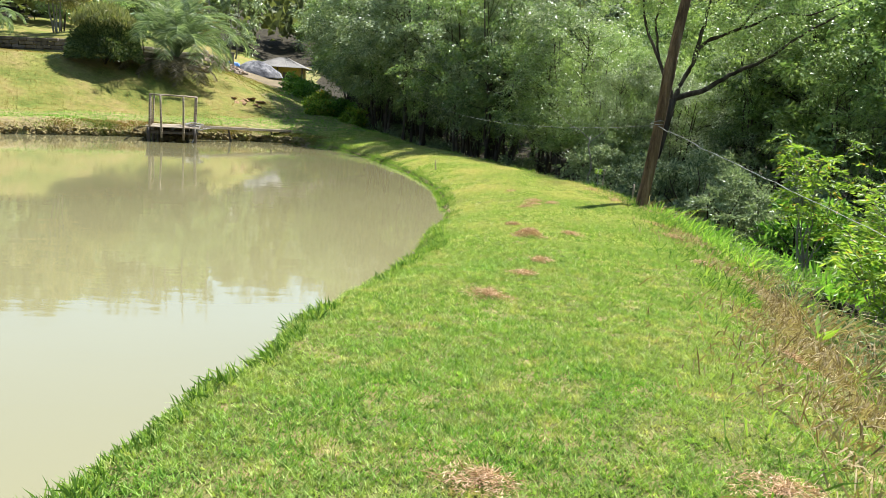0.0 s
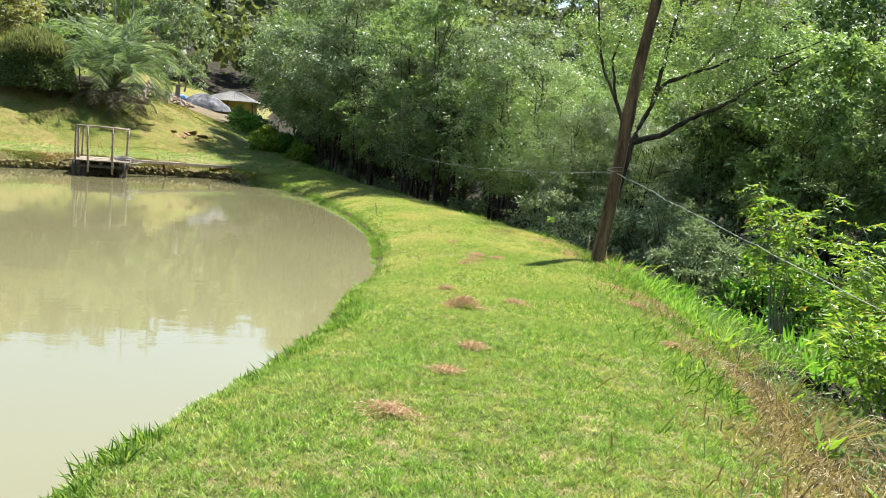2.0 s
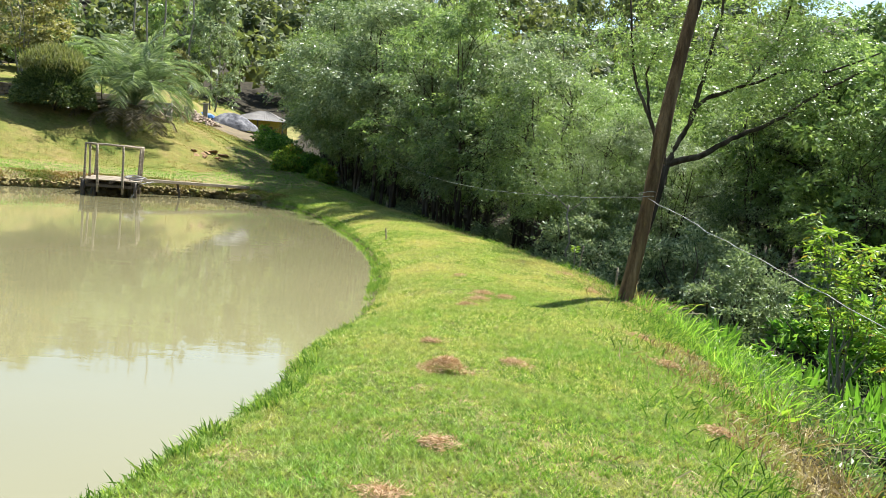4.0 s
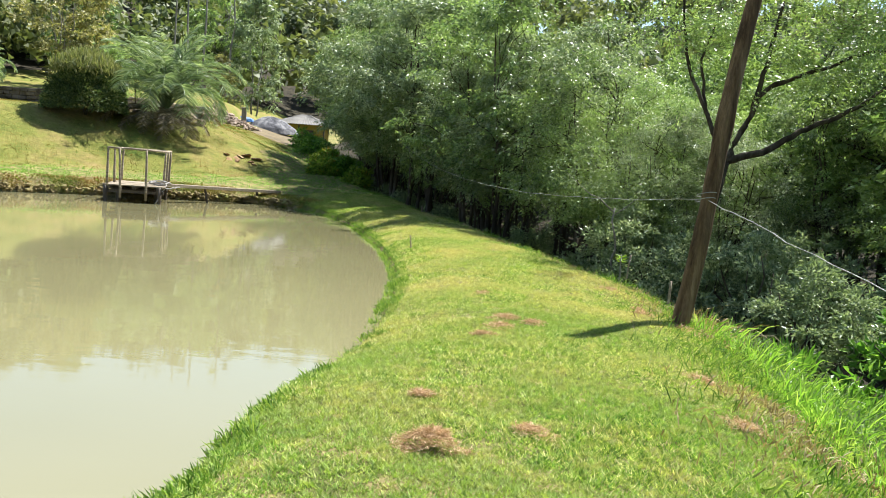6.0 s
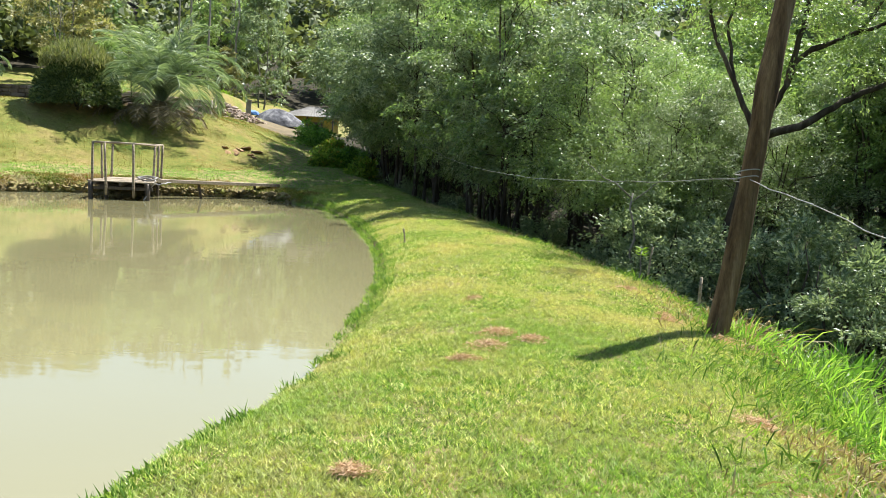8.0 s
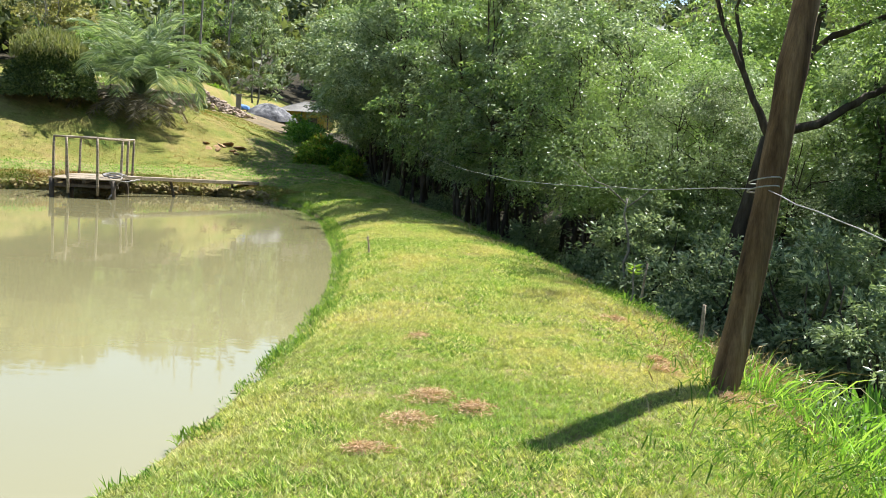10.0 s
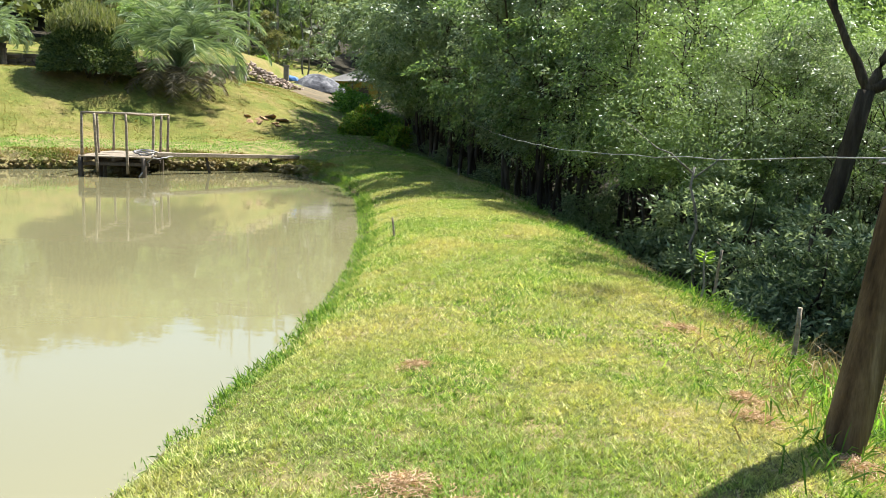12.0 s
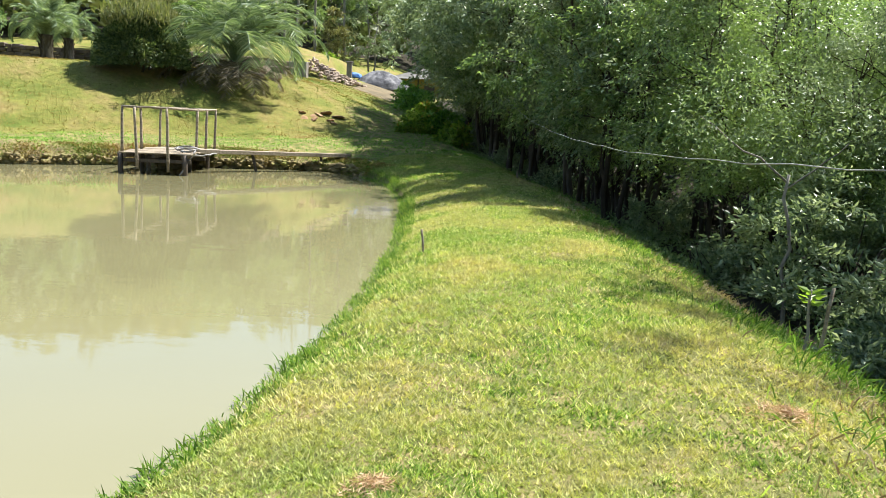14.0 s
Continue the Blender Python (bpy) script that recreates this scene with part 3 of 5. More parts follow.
    for x in np.arange(13, 34, 3.4):
        put("back", x + 2, 29.5 - (x - 10) * 0.5 + rng.uniform(-1, 1), rng.uniform(0.68, 0.8))
    spare = [src for row in kinds.values() for src in row if src not in used]
    for i, src in enumerate(spare):
        y = 27.0 + 3.0 * i
        src.matrix_basis = pose(crest(y) + 9.5, y, rooted(crest(y) + 9.5, y), 0, 0, 40 * i)


plant_woods()


def far_woods():
    """The wooded hills, past counting."""
    rng = np.random.default_rng(5)
    vs = []
    tries = 0
    spots = []
    while len(spots) < 330 and tries < 9000:
        tries += 1
        x, y = rng.uniform(-150, 60), rng.uniform(60, 230)
        u = (x + 9) * -0.62 + (y - 36) * 0.78
        e = past_crest(np.array([x]), np.array([y]))[0]
        if (u > 52 or e > 14) and y > 78 - 0.1 * x and abs(x + 0.22 * y) < 130:
            spots.append((x, y, rng.uniform(6, 11)))
    for i in range(55):
        spots.append((rng.uniform(-85, -40), rng.uniform(56, 100), rng.uniform(6, 9)))
    for i in range(90):
        a = rng.uniform(0.9, 2.0) * np.pi
        r = rng.uniform(45, 80)
        spots.append((-5 + r * math.cos(a), 10 + r * math.sin(a), rng.uniform(7, 11)))
    pieces = []
    for x, y, h in spots:
        n = 540
        c = rng.normal(size=(26, 3)) * [h * 0.2, h * 0.2, h * 0.2] + [0, 0, h * 0.58]
        p = c[rng.integers(0, 26, n)] + rng.normal(size=(n, 3)) * h * 0.075
        out = unit(p - [0, 0, h * 0.5]) + rng.normal(size=(n, 3)) * 0.6
        side = unit(np.cross(out, rng.normal(size=(n, 3))))
        up = unit(np.cross(side, out))
        w = rng.uniform(0.25, 0.6, (n, 1)) * h / 9
        p = p + [x, y, rooted(x, y)]
        pieces.append(np.stack([p - side * w, p + side * w, p + up * w * 1.5], 1).reshape(-1, 3))
    v = np.concatenate(pieces)
    ob = new("far_woods", mesh_np("far_woods", v, np.arange(len(v)).reshape(-1, 3), M_FAR))
    tagged(ob, "mixed green woods covering the hills behind the pond", "woods", kind="stuff")


far_woods()


# ---- pole and wires ----
def build_pole():
    root = new("utility_pole")
    root.location = (3.24, 13.57, 0.16)
    rng = np.random.default_rng(3)
    n = 22
    t = np.linspace(0, 1, n)
    h = 6.0
    path = np.stack([0.17 * t * h + 0.03 * np.sin(t * 9), 0.13 * t * h + 0.02 * np.sin(t * 7 + 1), -0.4 + t * (h + 0.4)], 1)
    me = tubes_mesh("shaft", [(path, np.linspace(0.103, 0.078, n) * (1 + 0.045 * rng.normal(size=n)), 14)], M_POLE)
    child("shaft", me, root)
    for z in (1.5, 1.56):
        c = np.array([0.17 * z + 0.01, 0.13 * z, z])
        a = np.linspace(0, 2 * np.pi, 15)
        ring = c + np.stack([0.105 * np.cos(a), 0.105 * np.sin(a), 0.03 * np.cos(a + 1)], 1)
        child("wire_loop", tubes_mesh("wire_loop", [(ring, 0.005, 5)], M_WIRE), root, "dull wire wound round the pole")
    tagged(root, "weathered round wooden pole leaning at the dyke's edge", "pole")


def build_wires():
    rng = np.random.default_rng(4)
    for a, b, sag, label in (((3.5, 13.77, 1.66), (-2.9, 40.0, 3.0), 0.66, "slack pale wire strung from the pole to the wood"),
                             ((3.53, 13.77, 1.66), (3.97, 2.2, 0.33), 0.0, "pale twisted wire running down from the pole into shrubs")):
        p = curve_line(a, b, 40, 0.006, rng, sag)
        ob = new("wire", tubes_mesh("wire", [(p, 0.004, 5)], M_WIRE))
        tagged(ob, label, "wire")


build_pole()
build_wires()


# ---- jetty ----
def build_jetty():
    root = new("jetty")
    A, B = Vector((0.95, 0.3, 0)).normalized(), Vector((-0.3, 0.95, 0)).normalized()
    root.matrix_basis = Matrix(((A.x, B.x, 0, -11.45), (A.y, B.y, 0, 31.15), (0, 0, 1, 0), (0, 0, 0, 1)))
    rng = np.random.default_rng(8)
    w, d, z = 1.8, 4.2, 0.56
    k = 15
    for i in range(k):
        bm = bmesh.new()
        block(bm, (w + rng.uniform(0.02, 0.22), d / k - 0.015, 0.035), (w / 2 + rng.uniform(-0.05, 0.05), (i + 0.5) * d / k, z + rng.uniform(-0.008, 0.008)), rng.uniform(-0.01, 0.01), 0.006)
        part("deck_board", bm, M_WOOD, root)
    for x in (0.15, w / 2, w - 0.15):
        bm = bmesh.new()
        block(bm, (0.09, d, 0.1), (x, d / 2, z - 0.075), 0, 0.008)
        part("joist", bm, M_WETWOOD, root, "dark damp timber joist")
    for y in (0.12, 2.0):
        bm = bmesh.new()
        block(bm, (w + 0.1, 0.08, 0.1), (w / 2, y, z - 0.2), 0, 0.008)
        part("cross_beam", bm, M_WETWOOD, root, "dark damp timber beam")
    for x, y, r in ((0.05, 0.05, 0.07), (w - 0.1, 0.05, 0.07), (0.35, 0.9, 0.06), (w - 0.35, 1.7, 0.06), (0.1, 2.4, 0.06), (w - 0.1, 3.0, 0.06)):
        p = curve_line((x, y, -0.9), (x + rng.uniform(-0.05, 0.05), y, z - 0.02), 5, 0.01, rng)
        child("support_post", tubes_mesh("support_post", [(p, r, 9)], M_WETWOOD), root, "dark wet wooden support post")
    tops = {}
    for n, (x, y, low) in enumerate(((0.06, 0.1, z), (0.5, -0.07, 0.15), (0.06, 2.0, z), (0.06, 4.0, z), (1.3, -0.07, 0.1), (w - 0.06, 1.3, z), (w - 0.06, 2.6, z), (w - 0.06, 4.0, z))):
        top = (x + rng.uniform(-0.06, 0.06), y + rng.uniform(-0.04, 0.04), z + 1.2 + rng.uniform(-0.02, 0.03))
        tops[n] = top
        child("rail_post", tubes_mesh("rail_post", [(curve_line((x, y, low), top, 6, 0.003, rng), np.linspace(0.042, 0.034, 6), 8)], M_WOOD), root)
    for a, b in ((0, 4), (4, 5), (5, 7), (0, 3), (3, 7)):
        child("hand_rail", tubes_mesh("hand_rail", [(curve_line(tops[a], tops[b], 6, 0.004, rng), np.linspace(0.034, 0.028, 6), 7)], M_WOOD), root)
    tagged(root, "small rickety wooden fishing jetty with pole railings over the pond", "jetty")
    # gangway plank
    bm = bmesh.new()
    a, b = Vector((-10.35, 33.0, 0.6)), Vector((-7.4, 37.75, 0.5))
    m = (b - a).to_track_quat("X", "Z").to_matrix().to_4x4()
    block(bm, ((b - a).length, 0.36, 0.11), (0, 0, 0), 0, 0.008)
    bmesh.ops.transform(bm, matrix=Matrix.Translation((a + b) / 2) @ m, verts=bm.verts)
    gang = new("gangway")
    part("plank", bm, M_WOOD, gang)
    for t in (0.35, 0.8):
        q = a.lerp(b, t)
        child("prop", tubes_mesh("prop", [(curve_line((q.x + 0.15, q.y + 0.2, -0.5), (q.x, q.y, q.z - 0.02), 3), 0.045, 8)], M_WETWOOD), gang, "dark wooden prop under the plank")
    tagged(gang, "long grey plank gangway from the jetty to the bank", "gangway")
    # hose
    a = np.linspace(0, 5 * np.pi, 60)
    coil = np.stack([-9.95 + (0.2 + 0.012 * a) * np.cos(a), 32.05 + 0.18 * np.sin(a), 0.62 + 0.008 * a + 0.03 * np.sin(a * 2.3)], 1)
    tail = curve_line(coil[-1], (-9.7, 33.2, 0.55), 14, 0.02, rng, 0.12)
    hang = curve_line(coil[0], (-9.9, 31.55, 0.02), 8, 0.02, rng)
    hose = new("hose", tubes_mesh("hose", [(np.concatenate([hang[::-1], coil, tail[1:]]), 0.022, 6)], M_HOSE))
    tagged(hose, "loose coil of grey hose hanging off the jetty", "hose")


build_jetty()


# ---- palms and bushes of the far bank ----
def frond_mesh(rng, length, mat, arch, pairs=46):
    t = np.linspace(0, 1, 14)
    ang = 1.38 - arch * t ** 1.5
    step = length / 13
    x, z = np.concatenate([[0], np.cumsum(np.cos(ang[:-1]) * step)]), np.concatenate([[0], np.cumsum(np.sin(ang[:-1]) * step)])
    spine = np.stack([x, 0.05 * np.sin(t * 3), z], 1)
    sv, sf = tube(spine, np.linspace(0.035, 0.006, 14), 5)
    tri = np.array([(q[0], q[1], q[2]) for q in sf] + [(q[0], q[2], q[3]) for q in sf if q[2] != q[3]])
    k = np.repeat(np.linspace(0.16, 0.99, pairs), 2)
    base = np.stack([np.interp(k, t, spine[:, i]) for i in range(3)], 1)
    ahead = np.stack([np.interp(k, t, np.gradient(spine[:, i])) for i in range(3)], 1)
    side = np.tile([[0, 1.0, 0], [0, -1.0, 0]], (pairs, 1))
    way = unit(ahead) * 0.75 + side * 0.8 + [0, 0, 0.18] + rng.normal(size=base.shape) * 0.1
    ln = 0.62 * np.sin(np.clip(k * 0.9 + 0.12, 0, 1) * np.pi) ** 0.5 * length / 3 + 0.08
    lv, lf = bent_blades(base, way, ln, 0.034, 0.35, rng)
    v, f = join([(sv, tri), (lv, lf)])
    return mesh_np("frond", v, f, mat)


def palm(x, y, trunk_h, length, count, seed, dead, label, trunk_r=0.2):
    rng = np.random.default_rng(seed)
    root = new("palm")
    root.location = (x, y, rooted(x, y))
    path = curve_line((0, 0, -0.3), (0.05, 0, trunk_h), 10)
    r = np.linspace(trunk_r * 1.25, trunk_r, 10) * (1 + 0.1 * (np.arange(10) % 2))
    child("trunk", tubes_mesh("trunk", [(path, r, 12)], M_BARK), root)
    for i in range(26):
        a, h = i * 2.4, trunk_h * (0.35 + 0.65 * i / 26)
        foot = np.array([math.cos(a) * trunk_r * 0.9, math.sin(a) * trunk_r * 0.9, h - 0.12])
        tip = foot + [math.cos(a) * 0.14, math.sin(a) * 0.14, 0.24]
        child("leaf_stub", tubes_mesh("leaf_stub", [(curve_line(foot, tip, 3), (0.05, 0.04, 0.02), 5)], M_BARK), root)
    shapes = [frond_mesh(rng, length * rng.uniform(0.9, 1.1), M_PALM, arch, 64) for arch in (1.0, 1.7, 2.5, 3.2)]
    for i in range(count):
        q = i / count
        me = shapes[min(3, int(q * 4))]
        ob = child("frond", me, root)
        ob.matrix_basis = pose(0.05, 0, trunk_h - 0.15 * q, 0, rng.uniform(-6, 6) - 6 + 34 * q, i * 137.5 + rng.uniform(-10, 10)) @ Matrix.Scale(rng.uniform(0.85, 1.08), 4)
    if dead:
        me = frond_mesh(rng, length * 0.72, M_DEADPALM, 1.2, 60)
        for i in range(dead):
            ob = child("dead_frond", me, root, "dry brown hanging frond")
            ob.matrix_basis = pose(0, 0, trunk_h - 0.05, 0, rng.uniform(64, 88), 185 + i * 175 / dead + rng.uniform(-8, 8)) @ Matrix.Scale(rng.uniform(0.8, 1.1), 4)
    tagged(root, label, "palm")
    return root


palm(-14.5, 43.6, 0.5, 4.5, 40, 61, 16, "large arching grey-green palm among stones on the bank", 0.3)
palm(-27.0, 48.3, 1.3, 2.6, 26, 62, 0, "smaller feathery palm on the grassy slope", 0.26)
palm(-33.0, 58.0, 1.6, 2.8, 26, 63, 0, "feathery palm beside the upper terrace", 0.26)


def leafy_mound(name, x, y, rx, ry, h, n, leaf, mat, seed, label, category="bush", top=None, stems=7, group="", base=0.15):
    """A rounded bush: stems and a deep shell of leaves with an uneven outline."""
    rng = np.random.default_rng(seed)
    root = new(name)
    root.location = (x, y, rooted(x, y))
    for i in range(stems):
        a = rng.uniform(0, 2 * np.pi)
        q = rng.uniform(0.3, 0.75)
        run = (curve_line((rng.normal() * 0.1 * rx, rng.normal() * 0.1 * ry, -0.15), (math.cos(a) * rx * q, math.sin(a) * ry * q, h * rng.uniform(0.5, 0.85)), 6, 0.04, rng), np.linspace(0.012 + 0.012 * h, 0.006, 6), 5)
        child("stem", tubes_mesh("stem", [run], M_BARK), root)
    d = unit(rng.normal(size=(n, 3)))
    d[:, 2] = np.abs(d[:, 2]) * 1.35 - 0.35
    lump = 0.82 + 0.3 * vnoise(d[:, 0] * 3.2 + 9, d[:, 1] * 3.2 + d[:, 2] * 2.7, seed)
    if not top:
        c = unit(rng.normal(size=(26, 3))) * rng.uniform(0.35, 1.0, (26, 1)) ** 0.6
        c[:, 2] = np.abs(c[:, 2]) * rng.uniform(0.5, 1.1, 26)
        c = c * [rx, ry, h * 0.85] + [0, 0, 0.12 * h]
        q, d, _ = crown_points(rng, np.concatenate([c, np.full((26, 1), 0.2 * rx)], 1), n, 0.0, 0.3)
    p = d * (lump * rng.uniform(0.55, 1.0, n) ** 0.5)[:, None] * [rx, ry, h * (0.8 - base)] + [0, 0, h * (0.1 + base)]
    p = p if top else q
    p[:, 2] = np.maximum(p[:, 2], 0.04)
    way = d + rng.normal(size=(n, 3)) * 0.55
    ln = leaf[0] * rng.uniform(0.6, 1.3, n)
    v, f = leaves(p, way, ln, ln * leaf[1], rng)
    child("foliage", mesh_np("foliage", v, f, mat), root)
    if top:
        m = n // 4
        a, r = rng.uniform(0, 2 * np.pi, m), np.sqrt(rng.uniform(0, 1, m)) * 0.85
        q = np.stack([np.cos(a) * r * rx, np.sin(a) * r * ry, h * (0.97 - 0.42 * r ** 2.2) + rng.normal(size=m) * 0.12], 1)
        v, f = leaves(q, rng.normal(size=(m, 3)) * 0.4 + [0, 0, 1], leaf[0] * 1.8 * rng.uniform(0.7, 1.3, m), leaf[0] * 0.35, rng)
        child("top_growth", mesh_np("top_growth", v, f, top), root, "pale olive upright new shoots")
    tagged(root, label, category, group)
    return root


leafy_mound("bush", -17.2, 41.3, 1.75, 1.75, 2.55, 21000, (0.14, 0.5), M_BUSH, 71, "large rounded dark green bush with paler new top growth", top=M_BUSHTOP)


# ---- trees of the far bank ----
def lone_tree(x, y, *args, **kw):
    ob = tree("tree", *args, **kw)
    ob.matrix_basis = pose(x, y, rooted(x, y))
    ob["group"] = "trees of the far bank"
    return ob


lone_tree(-29.5, 63, 81, 8.0, 3.5, 2.0, 4, 70, 9000, (0.24, 0.5), M_LEAF[3], M_PALE_BARK, 0.5, label="yellowing broad tree with pale bare stems behind the bush")
lone_tree(-22.0, 84, 82, 11.5, 3.2, 1.0, 2, 80, 9000, (0.3, 0.4), M_LEAF[0], M_PALE_BARK, 0.8, label="tall silvery green tree behind the gravel heap")
lone_tree(-27.0, 88, 83, 12.0, 3.4, 1.5, 2, 80, 7000, (0.32, 0.4), M_LEAF[1], M_PALE_BARK, 0.7, label="tall mid-green tree behind the terrace")
lone_tree(-20.6, 51, 84, 3.6, 1.3, 0.8, 3, 40, 4500, (0.15, 0.5), M_LEAF[1], M_BARK, 0.2, label="small bright lime-green tree behind the rounded bush")
lone_tree(-17.2, 46.5, 85, 2.6, 0.9, 1.2, 1, 24, 2200, (0.14, 0.5), M_LEAF[2], M_BARK, 0.4, label="thin dark young tree beside the large palm")
lone_tree(-24.0, 80, 86, 5.0, 1.6, 0.4, 3, 40, 3500, (0.22, 0.5), M_LEAF[3], M_BARK, 0.5, label="brownish shrubby tree at the end of the stone wall")
lone_tree(-36.0, 52, 87, 6.5, 2.8, 1.2, 2, 60, 6500, (0.22, 0.5), M_LEAF[2], M_BARK, 0.5, label="dark leafy tree beyond the small palm")
lone_tree(-34.0, 74, 88, 11.0, 3.6, 2.0, 2, 70, 6000, (0.34, 0.45), M_LEAF[2], M_BARK, 0.5, label="tall dark green tree on the hillside")
for k, (x, y, h) in enumerate(((-26.5, 78, 13), (-25.3, 79, 14), (-28.4, 80, 12.5), (-23.8, 82, 14.5))):
    ob = new("bare_trunk", tubes_mesh("bare_trunk", [(curve_line((x, y, rooted(x, y, 0.3)), (x + 0.2, y, rooted(x, y) + h), 8, 0.05, np.random.default_rng(k)), np.linspace(0.13, 0.05, 8), 7)], M_PALE_BARK))
    tagged(ob, "tall straight pale bare tree trunk on the hillside", "tree trunk", "bare trunks on the hill")


def limb_tree():
    """The dark forked tree that spreads its limbs behind the pole."""
    rng = np.random.default_rng(91)
    root = new("tree")
    x0, y0 = 4.75, 20.5
    root.location = (x0, y0, rooted(x0, y0))
    fork = np.array([0.7, 0, 2.35 - rooted(x0, y0)])

    def limb(*spots):
        q = np.array([(0.0, 0.0, 0.0)] + [(a, b, c) for a, b, c in spots]) + fork
        k = np.linspace(0, len(q) - 1, 4 * len(q))
        p = np.stack([np.interp(k, np.arange(len(q)), q[:, c]) for c in range(3)], 1)
        p[1:-1] = (p[:-2] + 2 * p[1:-1] + p[2:]) / 4 + rng.normal(size=(len(p) - 2, 3)) * 0.015
        return p
    limbs = [curve_line((0, 0, -0.4), fork, 8, 0.03, rng, 0.12),
             limb((0.77, 0.0, 0.27), (1.37, 0.1, 0.68), (2.16, 0.1, 1.05), (3.14, 0.2, 1.8), (4.6, 0.3, 2.7)),
             limb((0.43, 0.1, 0.87), (0.6, 0.1, 1.78), (0.77, 0.2, 2.6), (1.0, 0.2, 4.2)),
             limb((0.43, 0.1, 0.87), (0.58, 0.1, 1.38), (1.58, 0.0, 1.84), (2.1, 0.0, 2.87), (2.4, 0.1, 4.0)),
             limb((0.43, 0.1, 0.87), (0.6, 0.1, 1.4), (1.6, 0.0, 1.84), (2.4, -0.1, 2.2), (3.2, -0.1, 2.2), (4.6, -0.2, 2.9)),
             limb((-0.35, 0.3, 0.9), (-0.8, 0.5, 2.0), (-1.0, 0.6, 3.6)),
             limb((-0.35, 0.3, 0.9), (-0.5, 0.6, 1.9), (0.0, 0.8, 3.4))]
    rad = [(0.14, 0.1), (0.075, 0.02), (0.065, 0.022), (0.05, 0.018), (0.05, 0.015), (0.055, 0.018), (0.045, 0.015)]
    child("trunk", tubes_mesh("trunk", [(p, np.linspace(r[0], r[1], len(p)), 9) for p, r in zip(limbs, rad)], M_BARK), root)
    tips = np.concatenate([p[len(p) // 2::2] for p in limbs[1:]])
    c = np.repeat(tips, 2, 0) + rng.normal(size=(len(tips) * 2, 3)) * 0.6 + [0, 0.0, 0.3]
    clumps = np.concatenate([c, np.full((len(c), 1), 0.5)], 1)
    p, out, k = crown_points(rng, clumps, 30000, 0.62)
    v, f = sprays(p, out + [0, 0, -0.4] + rng.normal(size=p.shape) * 0.3, 0.07 * rng.uniform(0.6, 1.3, len(p)), 0.036, rng)
    child("crown", mesh_np("crown", v, f, M_LEAF[1]), root)
    tagged(root, "dark forked tree spreading limbs with fresh green leaves", "tree", "trees of the wood")


limb_tree()


# ---- undergrowth beyond the dyke ----
def undergrowth():
    rng = np.random.default_rng(33)
    a = leafy_mound("shrub", 4.6, 19.2, 0.8, 0.8, 1.0, 1800, (0.1, 0.45), M_LEAF[0], 101, "low grey-green shrub at the shady wood's edge", "shrub", group="undergrowth of the wood")
    b = leafy_mound("shrub", 5.9, 16.9, 1.1, 1.0, 1.7, 6000, (0.08, 0.42), M_LEAF[0], 102, "grey-green twiggy shrub below the dyke", "shrub", group="undergrowth of the wood")
    c = leafy_mound("shrub", 7.8, 13.2, 0.9, 0.9, 1.3, 3200, (0.11, 0.45), M_BROAD, 103, "leafy green shrub in the hollow beside the dyke", "shrub", group="undergrowth of the wood")
    crest = lambda y: float(np.interp(y, [p[0] for p in CREST], [p[1] for p in CREST]))
    for src, spots in ((a, [(crest(y) + rng.uniform(1.4, 3.2), y) for y in np.arange(18, 60, 2.3)]), (b, [(5.5, 18.3), (6.3, 19.3), (4.7, 19.1), (7.3, 20.2), (5.6, 21.4), (4.3, 21.9), (7.6, 17.8), (9.6, 16.6), (11.5, 14.8), (8.6, 19.2), (10.5, 18.5)]),
                       (c, [(6.6, 10.4), (8.8, 11.2), (9.4, 13.9), (6.0, 6.6), (7.6, 8.4), (10.6, 12.2), (5.0, 4.6), (11.8, 10.8), (9.0, 9.2), (6.9, 15.0)])):
        for x, y in spots:
            k = rng.uniform(0.75, 1.25)
            ob = copy_thing(src, pose(x, y, rooted(x, y, 0.05), 0, 0, rng.uniform(0, 360)))
            ob.scale = (k, k, k)
    for i, (x, y, r, h) in enumerate(((-7.2, 46.0, 1.0, 1.1), (-8.8, 49.5, 1.1, 1.3), (-10.2, 53.5, 1.2, 1.2), (-6.0, 43.2, 0.8, 0.9), (-11.5, 57.5, 1.2, 1.4), (-8.0, 45.2, 0.7, 0.7))):
        leafy_mound("shrub", x + 0.9, y, r, r, h, 2600, (0.17, 0.45), M_FEATHER if i % 2 else M_BROAD, 110 + i, "sunlit bright green shrub beside the shaded slope", "shrub", group="shrubs beside the track")
    leafy_mound("shrub", -23.3, 77, 0.9, 0.9, 1.5, 1800, (0.2, 0.45), M_FEATHER, 118, "bright yellow-green shrub at the end of the wall", "shrub")


undergrowth()


